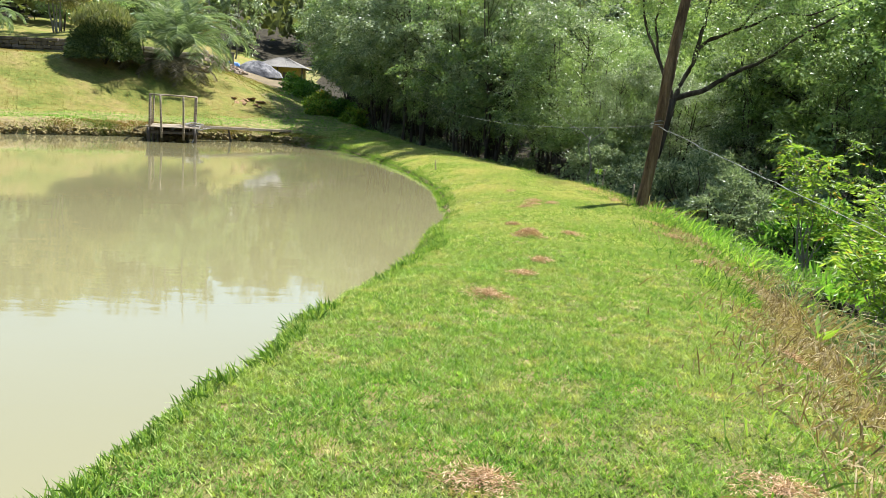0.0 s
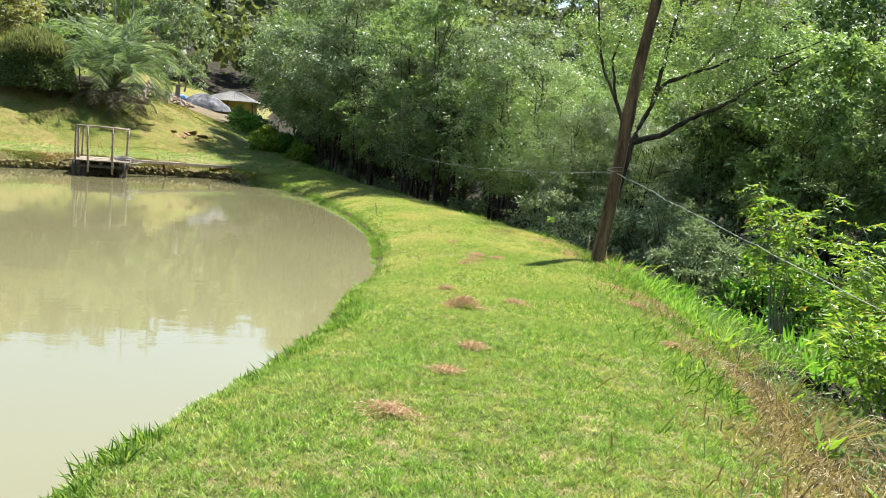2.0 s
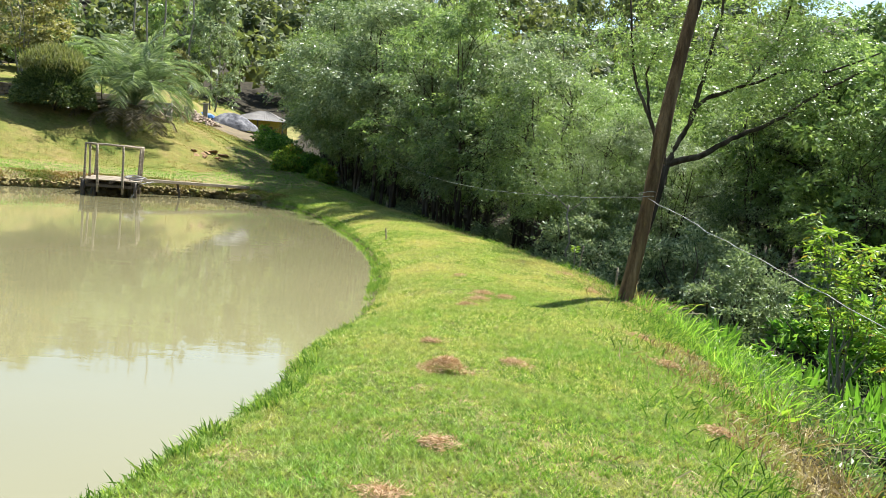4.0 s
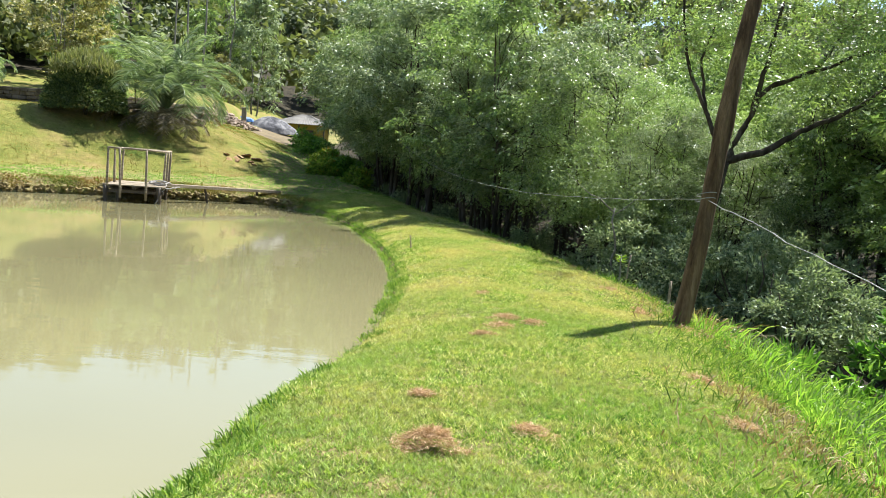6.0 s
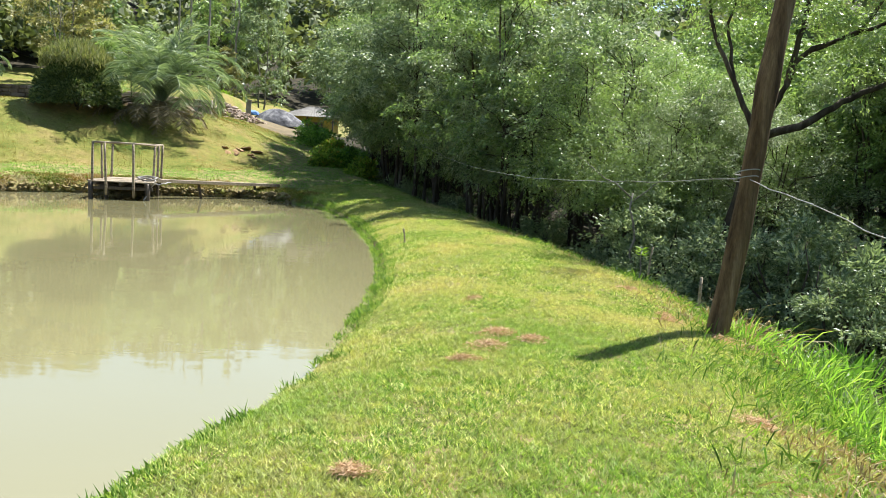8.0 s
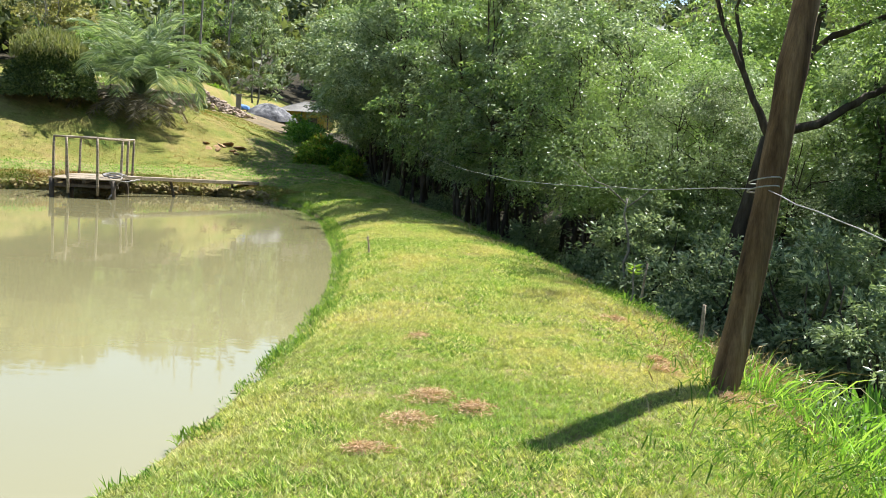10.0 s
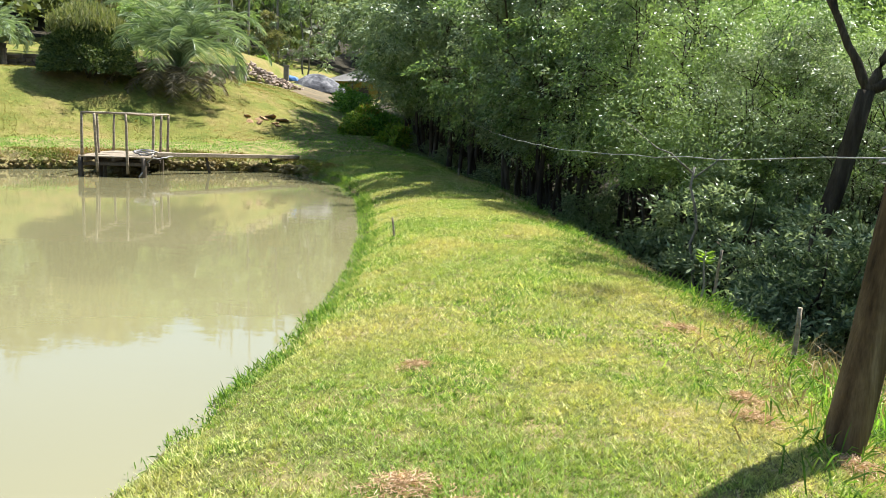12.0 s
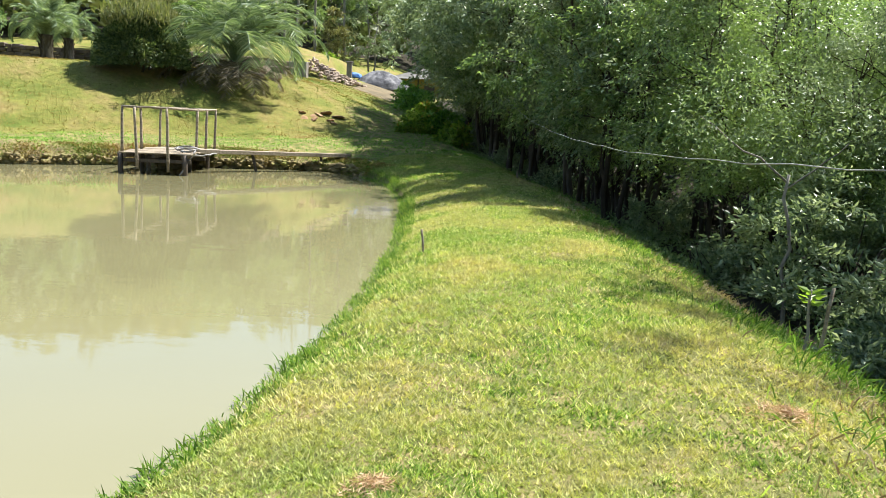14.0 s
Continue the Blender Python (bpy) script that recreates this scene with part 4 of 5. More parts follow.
def feather_shrub(x, y, h, seed, reach, count, label):
    """A loose shrub of arching stems with pairs of narrow bright leaves."""
    rng = np.random.default_rng(seed)
    root = new("shrub")
    root.location = (x, y, rooted(x, y))
    runs, pieces = [], []
    for i in range(count):
        a = rng.uniform(0, 2 * np.pi)
        r = reach * rng.uniform(0.35, 1.0)
        p = curve_line((rng.normal() * 0.06, rng.normal() * 0.06, -0.1), (math.cos(a) * r, math.sin(a) * r, h * rng.uniform(0.55, 1.0)), 8, 0.03, rng, -0.12 * h)
        runs.append((p, np.linspace(0.014, 0.004, 8), 5))
        for q in p[3:]:
            for _ in range(2):
                b = rng.uniform(0, 2 * np.pi)
                w = unit(np.array([math.cos(b), math.sin(b), rng.uniform(-0.7, 0.6)]))
                sprig = q + w * np.linspace(0.02, 0.36, 9)[:, None] + np.array([0, 0, -0.1]) * np.linspace(0, 1, 9)[:, None] ** 2
                side = unit(np.cross(w, [0, 0, 1.0]))
                for s in (1, -1):
                    ways = np.tile(side * s + w * 0.6, (9, 1)) + rng.normal(size=(9, 3)) * 0.35 + [0, 0, -0.3]
                    pieces.append(leaves(sprig, ways, 0.115 * rng.uniform(0.8, 1.2, 9), 0.032, rng, 0.1))
    for run in runs:
        child("stem", tubes_mesh("stem", [run], M_PALE_BARK), root)
    v, f = join(pieces)
    child("foliage", mesh_np("foliage", v, f, M_FEATHER), root)
    tagged(root, label, "shrub", "bright shrubs below the dyke")
    return root


for i, (x, y, h, r, n) in enumerate(((5.75, 12.5, 2.4, 0.7, 10), (5.4, 8.9, 1.9, 0.9, 14), (6.5, 11.2, 2.1, 0.9, 13), (5.0, 6.7, 1.4, 0.6, 10), (6.6, 9.4, 1.7, 0.9, 12), (7.6, 13.0, 1.9, 0.9, 12))):
    feather_shrub(x, y, h, 130 + i, r, n, "bright lime-green feathery shrub with pale stems")


def clump(name, x, y, count, length, width, spread, mat, seed, label, droop=0.45, upright=1.0, category="grass clump", group="", fat=False):
    rng = np.random.default_rng(seed)
    b = rng.normal(size=(count, 3)) * [spread, spread, 0]
    way = b / max(spread, 1e-3) * 0.3 + rng.normal(size=(count, 3)) * 0.35
    way[:, 2] = upright * rng.uniform(0.7, 1.2, count)
    ln = length * rng.uniform(0.55, 1.15, count)
    v, f = leaves(b, way, ln, ln * width, rng, 0.2) if fat else bent_blades(b, way, ln, width, droop * rng.uniform(0.3, 1.4, count), rng)
    ob = new(name, mesh_np(name, v, f, mat))
    ob.location = (x, y, rooted(x, y, 0.02))
    tagged(ob, label, category, group)
    return ob


def marsh():
    rng = np.random.default_rng(44)
    t = clump("grass_clump", 4.2, 12.2, 150, 0.6, 0.014, 0.24, M_TALL, 140, "tall arching bright green grass clump below the dyke", group="tall grass below the dyke")
    for x, y in ((3.9, 11.3), (4.4, 12.9), (4.0, 13.4), (4.6, 11.6), (4.7, 13.6), (4.1, 10.3), (3.8, 14.6), (5.0, 12.4), (4.3, 14.4), (4.5, 10.8), (5.2, 13.3), (3.7, 9.5), (4.9, 14.6), (4.3, 9.3), (4.0, 12.0), (4.25, 11.9), (4.5, 12.2), (4.75, 12.8), (4.1, 12.7), (4.3, 13.7), (4.6, 14.0), (3.95, 10.9), (4.2, 11.3), (4.5, 9.9)):
        ob = copy_thing(t, pose(x, y, rooted(x, y, 0.02), 0, 0, rng.uniform(0, 360)))
        k = rng.uniform(0.5, 0.9)
        ob.scale = (k, k, k)
    t = new("marsh_plant")
    t.location = (5.2, 15.3, rooted(5.2, 15.3, 0.02))
    for i in range(24):
        a, r = i * 2.4, 0.05 * math.sqrt(i)
        v, f = leaves(np.array([[math.cos(a) * r, math.sin(a) * r, 0.0]]), np.array([[math.cos(a) * r * 2.2, math.sin(a) * r * 2.2, 1.0]]) + rng.normal(size=(1, 3)) * 0.15, rng.uniform(0.35, 0.55), 0.1, rng, 0.2)
        child("leaf", mesh_np("leaf", v, f, M_BROAD), t)
    tagged(t, "clump of upright broad light-green marsh leaves", "marsh plant", "marsh plants below the dyke")
    for x, y in ((5.7, 14.7), (5.4, 16.0), (6.1, 15.5), (5.9, 13.9), (6.6, 14.4), (6.2, 12.6), (5.4, 11.0), (5.9, 10.2), (6.6, 11.9), (5.2, 9.9), (4.9, 9.0), (6.9, 13.4), (5.6, 12.0)):
        ob = copy_thing(t, pose(x, y, rooted(x, y, 0.02), 0, 0, rng.uniform(0, 360)))
        k = rng.uniform(0.7, 1.1)
        ob.scale = (k, k, k)
    t = clump("dry_grass_clump", 4.05, 7.9, 170, 0.7, 0.009, 0.17, M_STRAW, 142, "arching clump of dry straw-coloured grass on the bank", 0.75, 0.7, group="dry grass on the bank")
    for x, y in ((3.75, 7.2), (3.6, 6.4), (4.3, 7.1), (3.4, 5.5), (3.9, 5.9), (4.5, 8.3), (3.2, 4.8), (3.7, 8.9), (4.6, 16.4), (4.9, 17.4), (4.2, 17.6), (3.9, 10.0), (4.4, 6.2), (3.6, 4.4), (3.2, 6.0), (3.45, 7.0), (3.6, 7.9), (3.0, 5.2), (2.8, 4.2), (3.85, 15.2), (4.1, 16.1), (3.9, 6.6), (4.2, 5.2)):
        ob = copy_thing(t, pose(x, y, rooted(x, y, 0.02), 0, 0, rng.uniform(0, 360)))
        k = rng.uniform(0.6, 1.1)
        ob.scale = (k, k, k)
    t = new("weed")
    t.location = (3.45, 6.6, rooted(3.45, 6.6, 0.02))
    for i in range(12):
        a = i * 2.4
        v, f = leaves(np.array([[0.0, 0.0, 0.012 * i]]), np.array([[math.cos(a), math.sin(a), rng.uniform(0.4, 1.0)]]), rng.uniform(0.18, 0.32), 0.06, rng, 0.2)
        child("leaf", mesh_np("leaf", v, f, M_FEATHER), t)
    tagged(t, "single broad-leaved bright weed on the bank", "weed", "weeds on the bank")
    for x, y in ((3.9, 8.1), (3.1, 4.5), (3.7, 9.2), (3.3, 5.4), (4.1, 15.9), (4.3, 18.6)):
        copy_thing(t, pose(x, y, rooted(x, y, 0.02), 0, 0, rng.uniform(0, 360)))


marsh()


def small_things():
    rng = np.random.default_rng(55)
    for x, y, h, r, lean, label in ((-0.33, 20.5, 0.27, 0.017, (-0.04, 0.0), "short thin wooden stake by the water's edge"), (-1.3, 34.5, 0.25, 0.03, (0, 0), "short weathered stake in the shaded grass"),
                                    (3.33, 17.55, 0.55, 0.016, (0.06, 0.0), "thin grey stick stuck in beside the seedling"), (3.66, 15.9, 0.42, 0.022, (0.03, 0.02), "stubby grey stick standing at the dyke's edge"),
                                    (3.97, 2.18, 1.1, 0.04, (0.0, 0.0), "grey wooden stake holding the end of the wire")):
        z = rooted(x, y)
        ob = new("stake", tubes_mesh("stake", [(curve_line((x, y, z - 0.1), (x + lean[0], y + lean[1], z + h), 5, 0.004, rng), np.linspace(r, r * 0.8, 5), 7)], M_WOOD))
        tagged(ob, label, "stake")
    # seedling
    x, y = 3.24, 17.5
    root = new("seedling")
    root.location = (x, y, rooted(x, y))
    child("stem", tubes_mesh("stem", [(curve_line((0, 0, -0.05), (0.0, 0.02, 0.47), 6, 0.006, rng), np.linspace(0.014, 0.007, 6), 6)], M_PALE_BARK), root)
    for i in range(11):
        a = i * 2.4
        v, f = leaves(np.array([[0.0, 0.02, 0.36 + 0.01 * i]]), np.array([[math.cos(a), math.sin(a), 0.35]]), 0.11, 0.045, rng)
        child("leaf", mesh_np("leaf", v, f, M_FEATHER), root)
    tagged(root, "young seedling with a tuft of lime-green leaves", "seedling")
    # sapling at the wood's edge
    x, y = 3.7, 21.2
    root = new("sapling")
    root.location = (x, y, rooted(x, y))
    child("stem", tubes_mesh("stem", [(curve_line((0, 0, -0.2), (-0.1, 0, 1.7), 8, 0.02, rng), np.linspace(0.028, 0.016, 8), 7), (curve_line((-0.1, 0, 1.6), (-1.1, 0, 2.3), 7, 0.02, rng), np.linspace(0.015, 0.005, 7), 5),
                                      (curve_line((-0.1, 0, 1.55), (0.5, 0, 2.1), 6, 0.02, rng), np.linspace(0.013, 0.005, 6), 5)], M_PALE_BARK), root)
    p = np.concatenate([np.array([-1.0, 0, 2.3]) + rng.normal(size=(260, 3)) * 0.22, np.array([0.5, 0, 2.2]) + rng.normal(size=(260, 3)) * 0.22, np.array([-0.2, 0, 2.5]) + rng.normal(size=(400, 3)) * 0.35])
    v, f = leaves(p, rng.normal(size=p.shape) + [0, 0, -0.3], 0.07, 0.026, rng)
    child("foliage", mesh_np("foliage", v, f, M_LEAF[0]), root)
    tagged(root, "pale-stemmed sapling at the shady wood's edge", "sapling")
    # heaps of dried mowings
    spots = ((0.93, 8.35, 0.24), (0.8, 9.3, 0.13), (0.88, 6.6, 0.15), (0.66, 5.85, 0.15), (0.33, 5.02, 0.2), (1.45, 8.76, 0.16), (1.31, 12.0, 0.18), (2.84, 10.6, 0.15), (2.8, 9.4, 0.18), (1.37, 12.45, 0.2),
             (1.63, 12.3, 0.14), (1.15, 11.5, 0.14), (2.94, 13.75, 0.15), (1.12, 14.1, 0.12), (2.96, 14.1, 0.18), (2.8, 15.55, 0.2), (0.18, 1.9, 0.17), (1.3, 2.0, 0.22), (3.35, 13.35, 0.22), (2.4, 4.6, 0.2), (2.65, 7.6, 0.15))
    for i, (x, y, r) in enumerate(spots):
        n = int(800 * r / 0.2) if i else 2600
        r = r * (0.6 if i == 0 else 0.75)
        a = rng.uniform(0, 2 * np.pi, n)
        q = rng.uniform(0, 1, n) ** 0.8 * r * (0.5 + 1.0 * vnoise(np.arange(n) * 0.0 + i, a * 0.8, i))
        px, py = x + np.cos(a) * q * 1.2, y + np.sin(a) * q
        lift = (0.085 if i == 0 else 0.025) * np.maximum(0, 1 - (q / r) ** 2)
        b = np.stack([px, py, height(px, py) + lift + rng.uniform(0.0, 0.025, n)], 1)
        way = rng.normal(size=(n, 3)) * [1, 1, 0.35]
        v, f = leaves(b, way, rng.uniform(0.02, 0.055, n), 0.0045, rng)
        ob = new("dry_grass_patch", mesh_np("dry_grass_patch", v, f, M_DRIED))
        tagged(ob, "flat heap of dried reddish-brown grass cuttings on the lawn", "grass cuttings", "heaps of dried mowings")


small_things()


# ---- terrace, heap and hut on the far bank ----
def stone(rng, name, parent, x, y, z, size, mat):
    bm = bmesh.new()
    bmesh.ops.create_icosphere(bm, subdivisions=1, radius=1)
    for v in bm.verts:
        v.co *= rng.uniform(0.6, 1.2)
    me = bpy.data.meshes.new(name)
    bm.to_mesh(me)
    bm.free()
    me.materials.append(mat)
    ob = child(name, me, parent)
    ob.matrix_basis = pose(x, y, z, *rng.uniform(-30, 30, 2), rng.uniform(0, 360)) @ Matrix.Diagonal((size * rng.uniform(0.8, 1.4), size, size * rng.uniform(0.5, 0.8), 1))
    return ob


def build_far_bank():
    rng = np.random.default_rng(66)
    # dry stone terrace wall in courses
    for label, x0, x1, y0, h, mat in (("low dry-stone retaining wall of dark stones", -40.0, -26.5, 58.7, 1.0, M_DARKSTONE), ("retaining wall of brown stone blocks under the grass dome", -25.5, -18.6, 58.75, 0.95, M_STONE)):
        root = tagged(new("stone_wall"), label, "stone wall")
        z0 = 3.4
        for row in range(4):
            x = x0 + rng.uniform(0, 0.3)
            while x < x1:
                w = rng.uniform(0.4, 0.8)
                bm = bmesh.new()
                block(bm, (w * 0.96, 0.4, h / 4 * 0.95), (0, 0, 0), 0, 0.03, 0.02, rng)
                ob = part("stone", bm, mat, root)
                ob.matrix_basis = pose(x + w / 2, y0 + rng.uniform(-0.04, 0.04), rooted(x + w / 2, y0 - 0.45) - 0.05 + (row + 0.5) * h / 4)
                x += w
    bm = bmesh.new()
    block(bm, (1.1, 0.35, 1.0), (-18.05, 58.7, rooted(-18.05, 58.2) + 0.45), 0, 0.02)
    me = bpy.data.meshes.new("wall_pier")
    bm.to_mesh(me)
    bm.free()
    me.materials.append(M_CONCRETE)
    tagged(new("wall_pier", me), "square grey concrete pier ending the stone wall", "wall pier")
    # heap of rubble beside it
    root = tagged(new("rubble_heap"), "sloping heap of broken brownish stones beside the wall", "rubble heap")
    for i in range(240):
        t = rng.uniform(0, 1)
        x, y = -18.0 + t * 2.9, 60.6 + rng.normal() * 0.75
        lift = (1 - 0.75 * t) * max(0.0, 1 - abs(y - 60.6) / 1.7)
        stone(rng, "stone", root, x, y, rooted(x, y) + lift * rng.uniform(0.7, 1.0), rng.uniform(0.09, 0.19), M_STONE)
    # rocks under the palm
    for i in range(22):
        a = rng.uniform(0, 2 * np.pi)
        x, y = -15.4 + math.cos(a) * rng.uniform(0.9, 2.4), 44.8 + math.sin(a) * rng.uniform(0.5, 1.2)
        root = tagged(new("rock"), "pale weathered rock in the bed round the palm", "rock", "rocks round the palm")
        root.location = (x, y, rooted(x, y))
        stone(rng, "stone", root, 0, 0, 0.08, rng.uniform(0.14, 0.36), M_STONE)
    # gravel heap
    n, m = 40, 14
    vs, fs = [(0, 0, 1.0)], []
    for j in range(1, m + 1):
        for i in range(n):
            a, r = 2 * math.pi * i / n, j / m
            k = 1 + 0.12 * (vnoise(np.array([math.cos(a) * 2 + 5]), np.array([math.sin(a) * 2 + 5]), 3)[0] - 0.5)
            vs.append((2.15 * r * k * math.cos(a), 1.7 * r * k * math.sin(a), max(-0.1, math.cos(r * 1.55) ** 1.1 * 1.02 + 0.08 * (rng.uniform() - 0.5)) - (0.25 if j == m else 0)))
    for j in range(m):
        for i in range(n):
            b = (i + 1) % n
            if j == 0:
                fs.append((0, 1 + i, 1 + b, 1 + b))
            else:
                fs += [(1 + (j - 1) * n + i, 1 + j * n + i, 1 + j * n + b, 1 + (j - 1) * n + b)]
    tri = [(q[0], q[1], q[2]) for q in fs] + [(q[0], q[2], q[3]) for q in fs if q[2] != q[3]]
    heap = new("gravel_mound", mesh_np("gravel_mound", np.array(vs), tri, M_GRAVEL, True))
    heap.location = (-15.9, 67.7, rooted(-15.9, 67.7))
    tagged(heap, "large smooth heap of grey and white gravel", "gravel heap")
    # white post and tarpaulin
    x, y = -17.0, 64.6
    bm = bmesh.new()
    block(bm, (0.34, 0.3, 1.0), (0, 0, 0.5), 0.2, 0.03)
    root = tagged(new("gate_post"), "stubby pale concrete post beside the gravel", "post")
    root.location = (x, y, rooted(x, y))
    part("shaft", bm, M_CONCRETE, root)
    bm = bmesh.new()
    block(bm, (0.44, 0.4, 0.08), (0, 0, 1.04), 0.2, 0.02)
    part("cap", bm, M_CONCRETE, root)
    bm = bmesh.new()
    bmesh.ops.create_icosphere(bm, subdivisions=2, radius=0.55)
    for v in bm.verts:
        v.co = Vector((v.co.x * 1.3, v.co.y, max(0, v.co.z) * 0.75)) * rng.uniform(0.85, 1.1)
    me = bpy.data.meshes.new("tarpaulin")
    bm.to_mesh(me)
    bm.free()
    me.materials.append(M_BLUE)
    ob = tagged(new("tarpaulin", me), "crumpled blue plastic sheet beside the gravel", "tarpaulin")
    ob.location = (-17.6, 67.0, rooted(-17.6, 67.0))
    # stone bench
    x, y = -16.2, 52.0
    root = tagged(new("stone_bench"), "low bench of a stone slab on two blocks", "bench")
    root.location = (x, y, rooted(x, y))
    bm = bmesh.new()
    block(bm, (1.3, 0.45, 0.1), (0, 0, 0.42), 0.1, 0.02)
    part("slab", bm, M_STONE, root)
    for d in (-0.45, 0.45):
        bm = bmesh.new()
        block(bm, (0.22, 0.36, 0.46), (d, 0.05 * d, 0.15), 0.1, 0.02)
        part("leg", bm, M_DARKSTONE, root)
    # plant at the palm's foot
    clump("bromeliad", -14.6, 43.9, 26, 0.7, 0.09, 0.05, M_FEATHER, 150, "yellow-green rosette plant at the palm's foot", 0.35, 0.7, "bromeliad", "", True)
    # eroded soil
    for i in range(9):
        x, y = -10.6 + rng.uniform(-0.7, 0.7), 43.0 + rng.normal() * 0.25 + i * 0.12
        root = tagged(new("soil_clod"), "reddish-brown clod of bare soil on the grass slope", "soil", "eroded soil clods")
        root.location = (x, y, rooted(x, y))
        stone(rng, "clod", root, 0, 0, 0.0, rng.uniform(0.16, 0.32), M_CLAY).scale.z *= 0.4


def build_hut():
    rng = np.random.default_rng(77)
    root = tagged(new("hut"), "small yellow hut under a ribbed grey hipped roof", "hut")
    x, y, z = -17.4, 86.0, 3.1
    root.location = (x, y, z)
    for side in ((0, -1.9, 4.0, 0.15), (0, 1.9, 4.0, 0.15), (-1.92, 0, 0.15, 3.6), (1.92, 0, 0.15, 3.6)):
        bm = bmesh.new()
        block(bm, (side[2], side[3], 2.5), (side[0], side[1], 1.05))
        part("wall", bm, M_YELLOW, root)
    bm = bmesh.new()
    block(bm, (0.9, 0.06, 1.95), (0.9, -2.0, 0.8), 0, 0.01)
    part("door", bm, M_WETWOOD, root, "dark wooden door")
    for px in (-2.4, 0, 2.4):
        child("veranda_post", tubes_mesh("veranda_post", [(curve_line((px, -2.45, -0.6), (px, -2.45, 2.28), 3), 0.07, 7)], M_WETWOOD), root)
    # hipped roof of ribbed sheets
    h, e, ridge = 1.05, 2.75, 0.4
    vs, fs = [], []
    for q in range(4):
        n = 36
        for i in range(n + 1):
            t = -1 + 2 * i / n
            rib = 0.035 * (i % 2)
            lo, hi = (t * e, -e, 2.25 + rib), (t * ridge * (q % 2 == 0), -0.0 if q % 2 == 0 else -ridge, 2.25 + h + rib)
            for p in (lo, hi):
                w = Matrix.Rotation(q * math.pi / 2, 3, "Z") @ Vector(p)
                vs.append(tuple(w))
        b = q * (n + 1) * 2
        for i in range(n):
            k = b + i * 2
            fs += [(k, k + 2, k + 3), (k, k + 3, k + 1)]
    me = mesh_np("roof", np.array(vs), fs, M_ROOF)
    roof = child("roof", me, root, "ribbed pale grey hipped roof")
    roof.modifiers.new("thickness", "SOLIDIFY").thickness = 0.03


build_far_bank()
build_hut()


# ---- grass ----
def sown(rng, n, x0, x1, y0, y1, s0=0.08, e1=0.35):
    x, y = rng.uniform(x0, x1, n), rng.uniform(y0, y1, n)
    s = pond_distance(x, y)
    ok = (s > s0) & (past_crest(x, y) < e1)
    x, y, s = x[ok], y[ok], s[ok]
    return np.stack([x, y, height(x, y, s)], 1), s


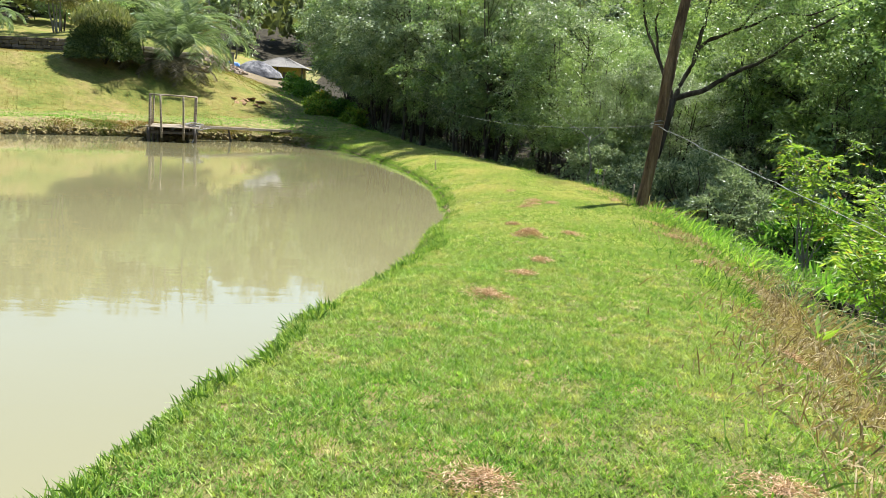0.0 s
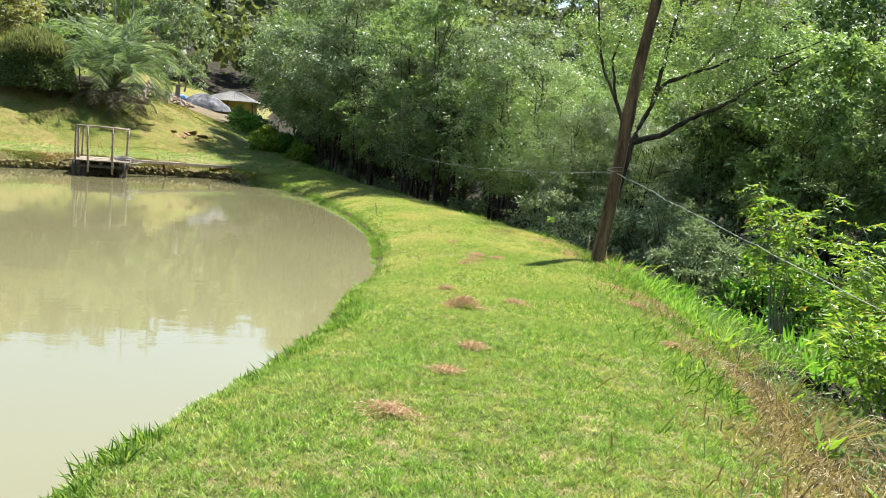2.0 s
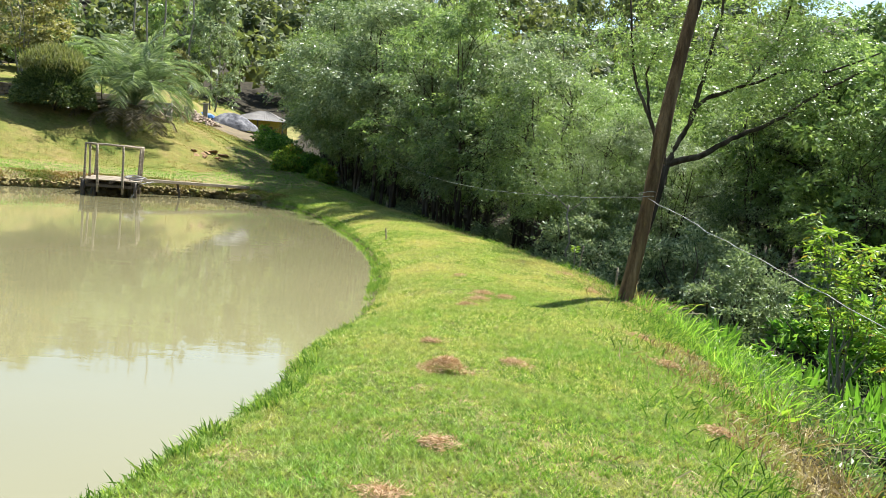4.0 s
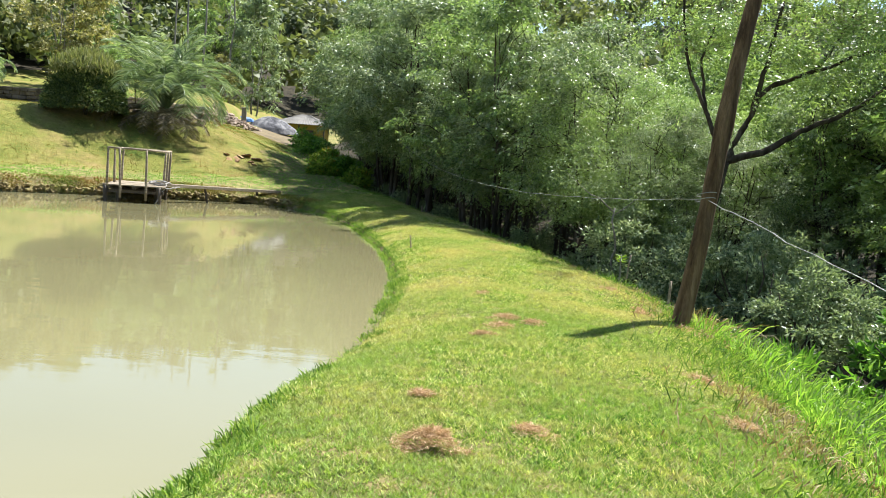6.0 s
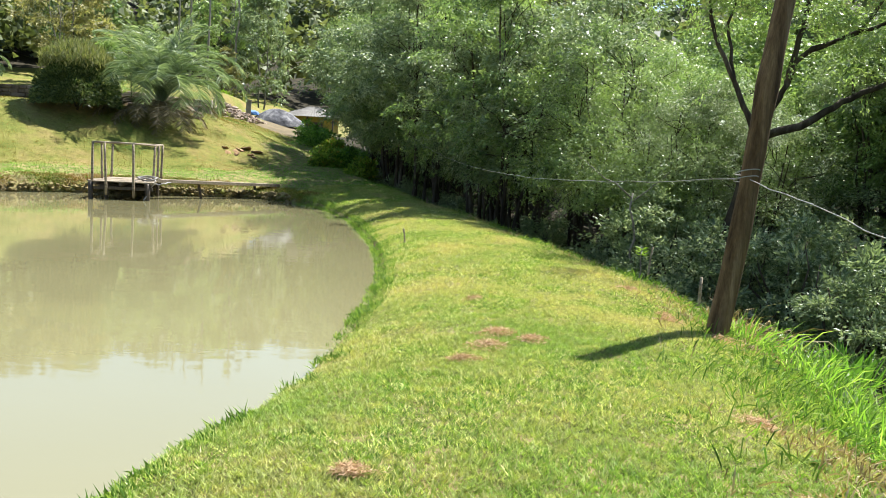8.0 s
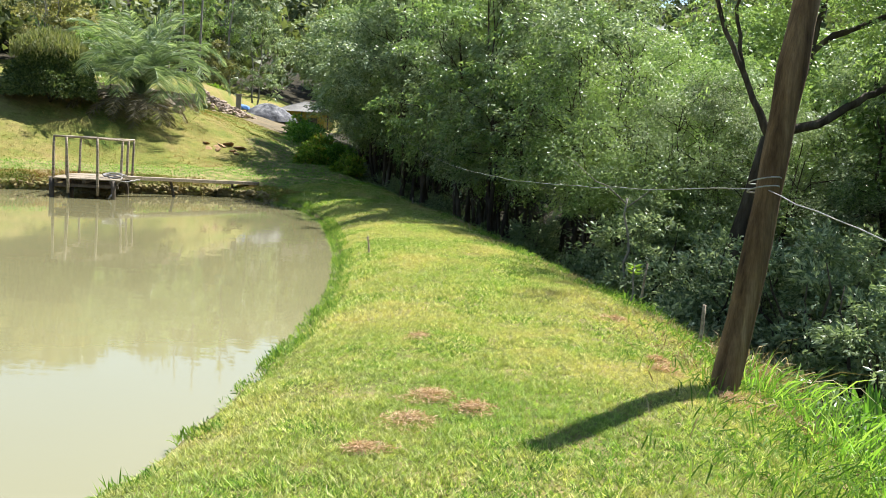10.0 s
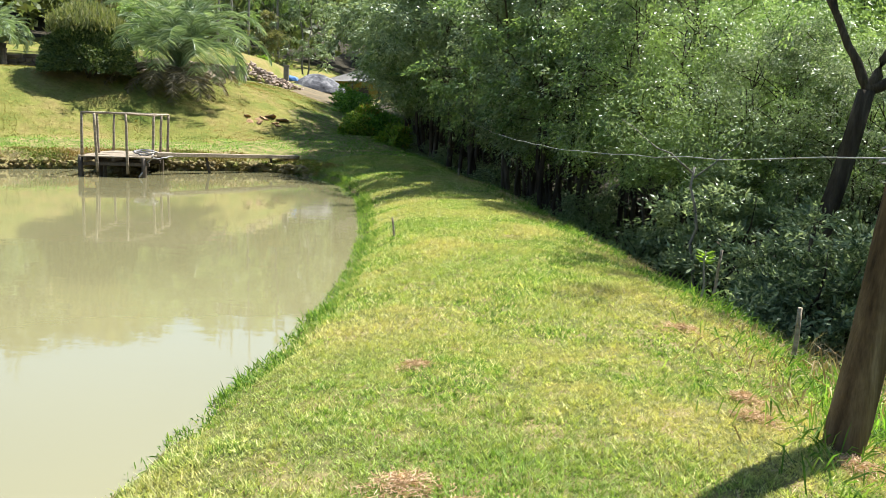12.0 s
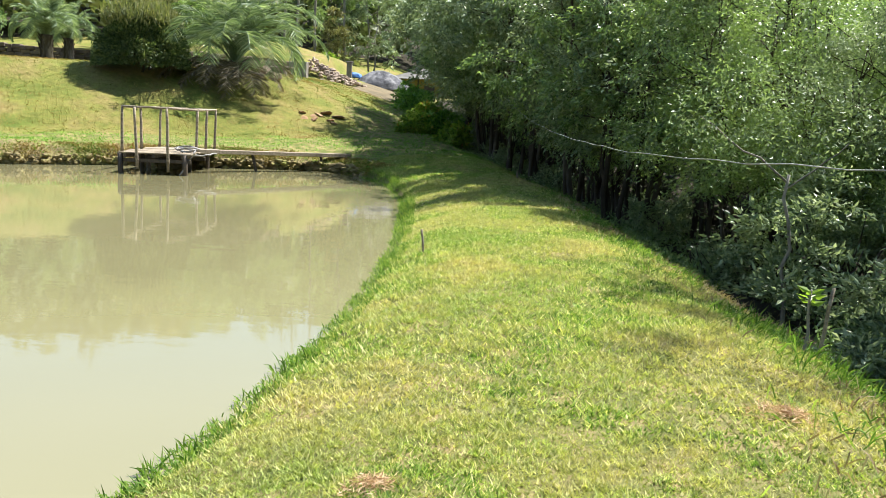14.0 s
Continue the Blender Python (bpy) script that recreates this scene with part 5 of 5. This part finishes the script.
def build_lawn():
    rng = np.random.default_rng(99)
    pieces = []
    for n, box, h, w in ((900000, (-1.7, 3.9, 1.0, 15.0), 0.026, 0.0085), (300000, (-2.2, 3.9, 15.0, 25.0), 0.034, 0.012), (150000, (-6.0, 2.5, 25.0, 38.0), 0.04, 0.02)):
        p, s = sown(rng, n, *box)
        x, y = p[:, 0], p[:, 1]
        lush = vnoise(x * 1.1, y * 1.1, 21) * 0.25 + vnoise(x * 5.3, y * 5.3, 22) * 0.25 + vnoise(x * 17, y * 17, 23) * 0.5
        keep = rng.uniform(size=len(p)) < 1.7 * lush + 0.1
        p, lush = p[keep], lush[keep]
        v, f = blades(p, h * (0.3 + 1.4 * lush ** 1.5) * rng.uniform(0.5, 1.4, len(p)), w * rng.uniform(0.6, 1.3, len(p)), rng.uniform(0.3, 1.7, len(p)), rng)
        pieces.append((v, f))
    v, f = join(pieces)
    ob = new("lawn_grass", mesh_np("lawn_grass", v, f, M_GRASS))
    tagged(ob, "short mown grass with green and straw-coloured blades", "grass", kind="stuff")
    # longer fringe along the water
    t = rng.uniform(0, 1, 34000)
    k = t * 105
    i = k.astype(int)
    q = POND[i] * (1 - (k - i))[:, None] + POND[i + 1] * (k - i)[:, None]
    tangent = unit(POND[i + 1] - POND[i])
    inward = np.stack([-tangent[:, 1], tangent[:, 0]], 1)
    tuft = vnoise(k * 1.7, k * 0.0, 31)
    q = q - inward * np.where(q[:, 1] > 13, rng.uniform(-0.1, 0.2, len(q)), rng.uniform(-0.02, 0.28, len(q)))[:, None]
    ok = (q[:, 1] > 0) & (tuft + rng.uniform(0, 0.5, len(q)) > np.where(q[:, 1] > 13, 0.42, 0.62))
    q, tuft, inward = q[ok], tuft[ok], inward[ok]
    b = np.stack([q[:, 0], q[:, 1], np.maximum(height(q[:, 0], q[:, 1]), 0.0) - 0.01], 1)
    way = np.concatenate([inward * 0.2, np.ones((len(b), 1)) * 0.9], 1) + rng.normal(size=b.shape) * 0.35
    v, f = bent_blades(b, way, (0.03 + 0.1 * tuft ** 2 + 0.02 * (b[:, 1] > 13)) * rng.uniform(0.4, 1.5, len(b)), 0.0075, rng.uniform(0.1, 0.6, len(b)), rng)
    ob = new("edge_grass", mesh_np("edge_grass", v, f, M_EDGE))
    tagged(ob, "longer lush grass fringing the water's edge", "grass", kind="stuff")
    # rough grass on the shoulder of the dyke
    n = 40000
    y = 1.0 + 39 * rng.uniform(0, 1, n) ** 1.4
    crest = np.interp(y, [p[0] for p in CREST], [p[1] for p in CREST])
    x = crest + rng.normal(size=n) * 0.42 + 0.35
    b = np.stack([x, y, height(x, y) - 0.01], 1)
    tuft = vnoise(x * 1.6, y * 1.6, 41)
    for name, pick, mat, label in (("rough_grass", (tuft > 0.5) & ((y > 8.5) | (tuft > 0.72)), M_EDGE, "rough uncut green grass along the dyke's shoulder"), ("straw_grass", (tuft <= 0.5) | ((y < 8.5) & (tuft < 0.6)), M_STRAW, "dry straw-coloured grass along the dyke's shoulder")):
        p = b[pick]
        v, f = bent_blades(p, rng.normal(size=p.shape) * 0.5 + [0.15, 0, 0.8], (0.1 + 0.16 * tuft[pick]) * rng.uniform(0.5, 1.3, len(p)), 0.009, rng.uniform(0.2, 0.7, len(p)), rng)
        tagged(new(name, mesh_np(name, v, f, mat)), label, "grass", kind="stuff")
    # ground cover in the hollow
    n = 42000
    y = rng.uniform(2, 60, n)
    x = np.interp(y, [p[0] for p in CREST], [p[1] for p in CREST]) + 0.9 + rng.exponential(2.2, n)
    b = np.stack([x, y, height(x, y) + rng.uniform(0, 0.25, n)], 1)
    keep = vnoise(x * 0.9, y * 0.9, 51) > 0.3
    b = b[keep]
    v, f = leaves(b, rng.normal(size=b.shape) + [0, 0, 0.5], rng.uniform(0.05, 0.12, len(b)), 0.035, rng)
    tagged(new("ground_cover", mesh_np("ground_cover", v, f, M_LEAF[2])), "low tangled leafy ground cover in the hollow", "ground cover", kind="stuff")
    # tussocks on the far bank and slope
    n = 120000
    x, y = rng.uniform(-26, -2, n), rng.uniform(31, 58, n)
    s = pond_distance(x, y)
    keep = (s > 0.05) & (past_crest(x, y) < 0.3) & (rng.uniform(size=n) < 0.25 + vnoise(x * 0.8, y * 0.8, 61))
    x, y, s = x[keep], y[keep], s[keep]
    u = (x + 9) * -0.62 + (y - 36) * 0.78
    green = (u < 3.6 + vnoise(x, y, 6)) | (x + (y - 45) * 0.22 > -10.5 + 2.0 * vnoise(x * 0.5, y * 0.5, 8))
    # ragged growth hanging over the cut of the far bank
    n = 26000
    k = rng.uniform(104, 152, n)
    i = k.astype(int)
    q = POND[i] * (1 - (k - i))[:, None] + POND[i + 1] * (k - i)[:, None]
    tangent = unit(POND[i + 1] - POND[i])
    out = np.stack([tangent[:, 1], -tangent[:, 0]], 1)
    q = q + out * rng.uniform(0.0, 0.9, n)[:, None] ** 1.3
    keep = vnoise(q[:, 0] * 1.3, q[:, 1] * 1.3, 71) > rng.uniform(0.2, 0.75, n)
    q, out = q[keep], out[keep]
    b = np.stack([q[:, 0], q[:, 1], np.maximum(height(q[:, 0], q[:, 1]), 0.02)], 1)
    v, f = bent_blades(b, np.concatenate([-out * 0.5, np.full((len(b), 1), 0.6)], 1) + rng.normal(size=b.shape) * 0.4, rng.uniform(0.06, 0.2, len(b)), 0.022, rng.uniform(0.3, 1.0, len(b)), rng)
    tagged(new("bank_fringe", mesh_np("bank_fringe", v, f, M_BANKGRASS)), "ragged olive and brown growth hanging over the far bank", "grass", kind="stuff")
    for name, pick, mat, label in (("bank_grass", ~green, M_BANKGRASS, "dry olive tussocky grass on the far slope"), ("strip_grass", green, M_STRIP, "bright green grass along the foot of the bank")):
        b = np.stack([x, y, height(x, y, s)], 1)[pick]
        v, f = blades(b, 0.055 * rng.uniform(0.4, 1.3, len(b)), 0.026, rng.uniform(0.4, 2.4, len(b)), rng)
        tagged(new(name, mesh_np(name, v, f, mat)), label, "grass", kind="stuff")


build_lawn()


def bank_stones():
    """Rough stones and roots in the cut of the far bank."""
    rng = np.random.default_rng(123)
    pieces = []
    n = 700
    k = rng.uniform(106, 150, n)
    i = k.astype(int)
    q = POND[i] * (1 - (k - i))[:, None] + POND[i + 1] * (k - i)[:, None]
    tangent = unit(POND[i + 1] - POND[i])
    q = q + np.stack([tangent[:, 1], -tangent[:, 0]], 1) * rng.uniform(-0.1, 0.12, n)[:, None]
    ico = bmesh.new()
    bmesh.ops.create_icosphere(ico, subdivisions=1, radius=1)
    base = np.array([v.co[:] for v in ico.verts])
    tri = np.array([[v.index for v in f.verts] for f in ico.faces])
    ico.free()
    for (x, y), r, z in zip(q, rng.uniform(0.03, 0.1, n), rng.uniform(0.02, 0.3, n)):
        pieces.append((base * rng.uniform(0.7, 1.2, base.shape) * [r * 1.3, r * 1.3, r * 0.8] + [x, y, z], tri))
    v, f = join(pieces)
    tagged(new("bank_stones", mesh_np("bank_stones", v, f, M_SOIL)), "rough stones and clods along the far waterline", "stones", kind="stuff")


bank_stones()
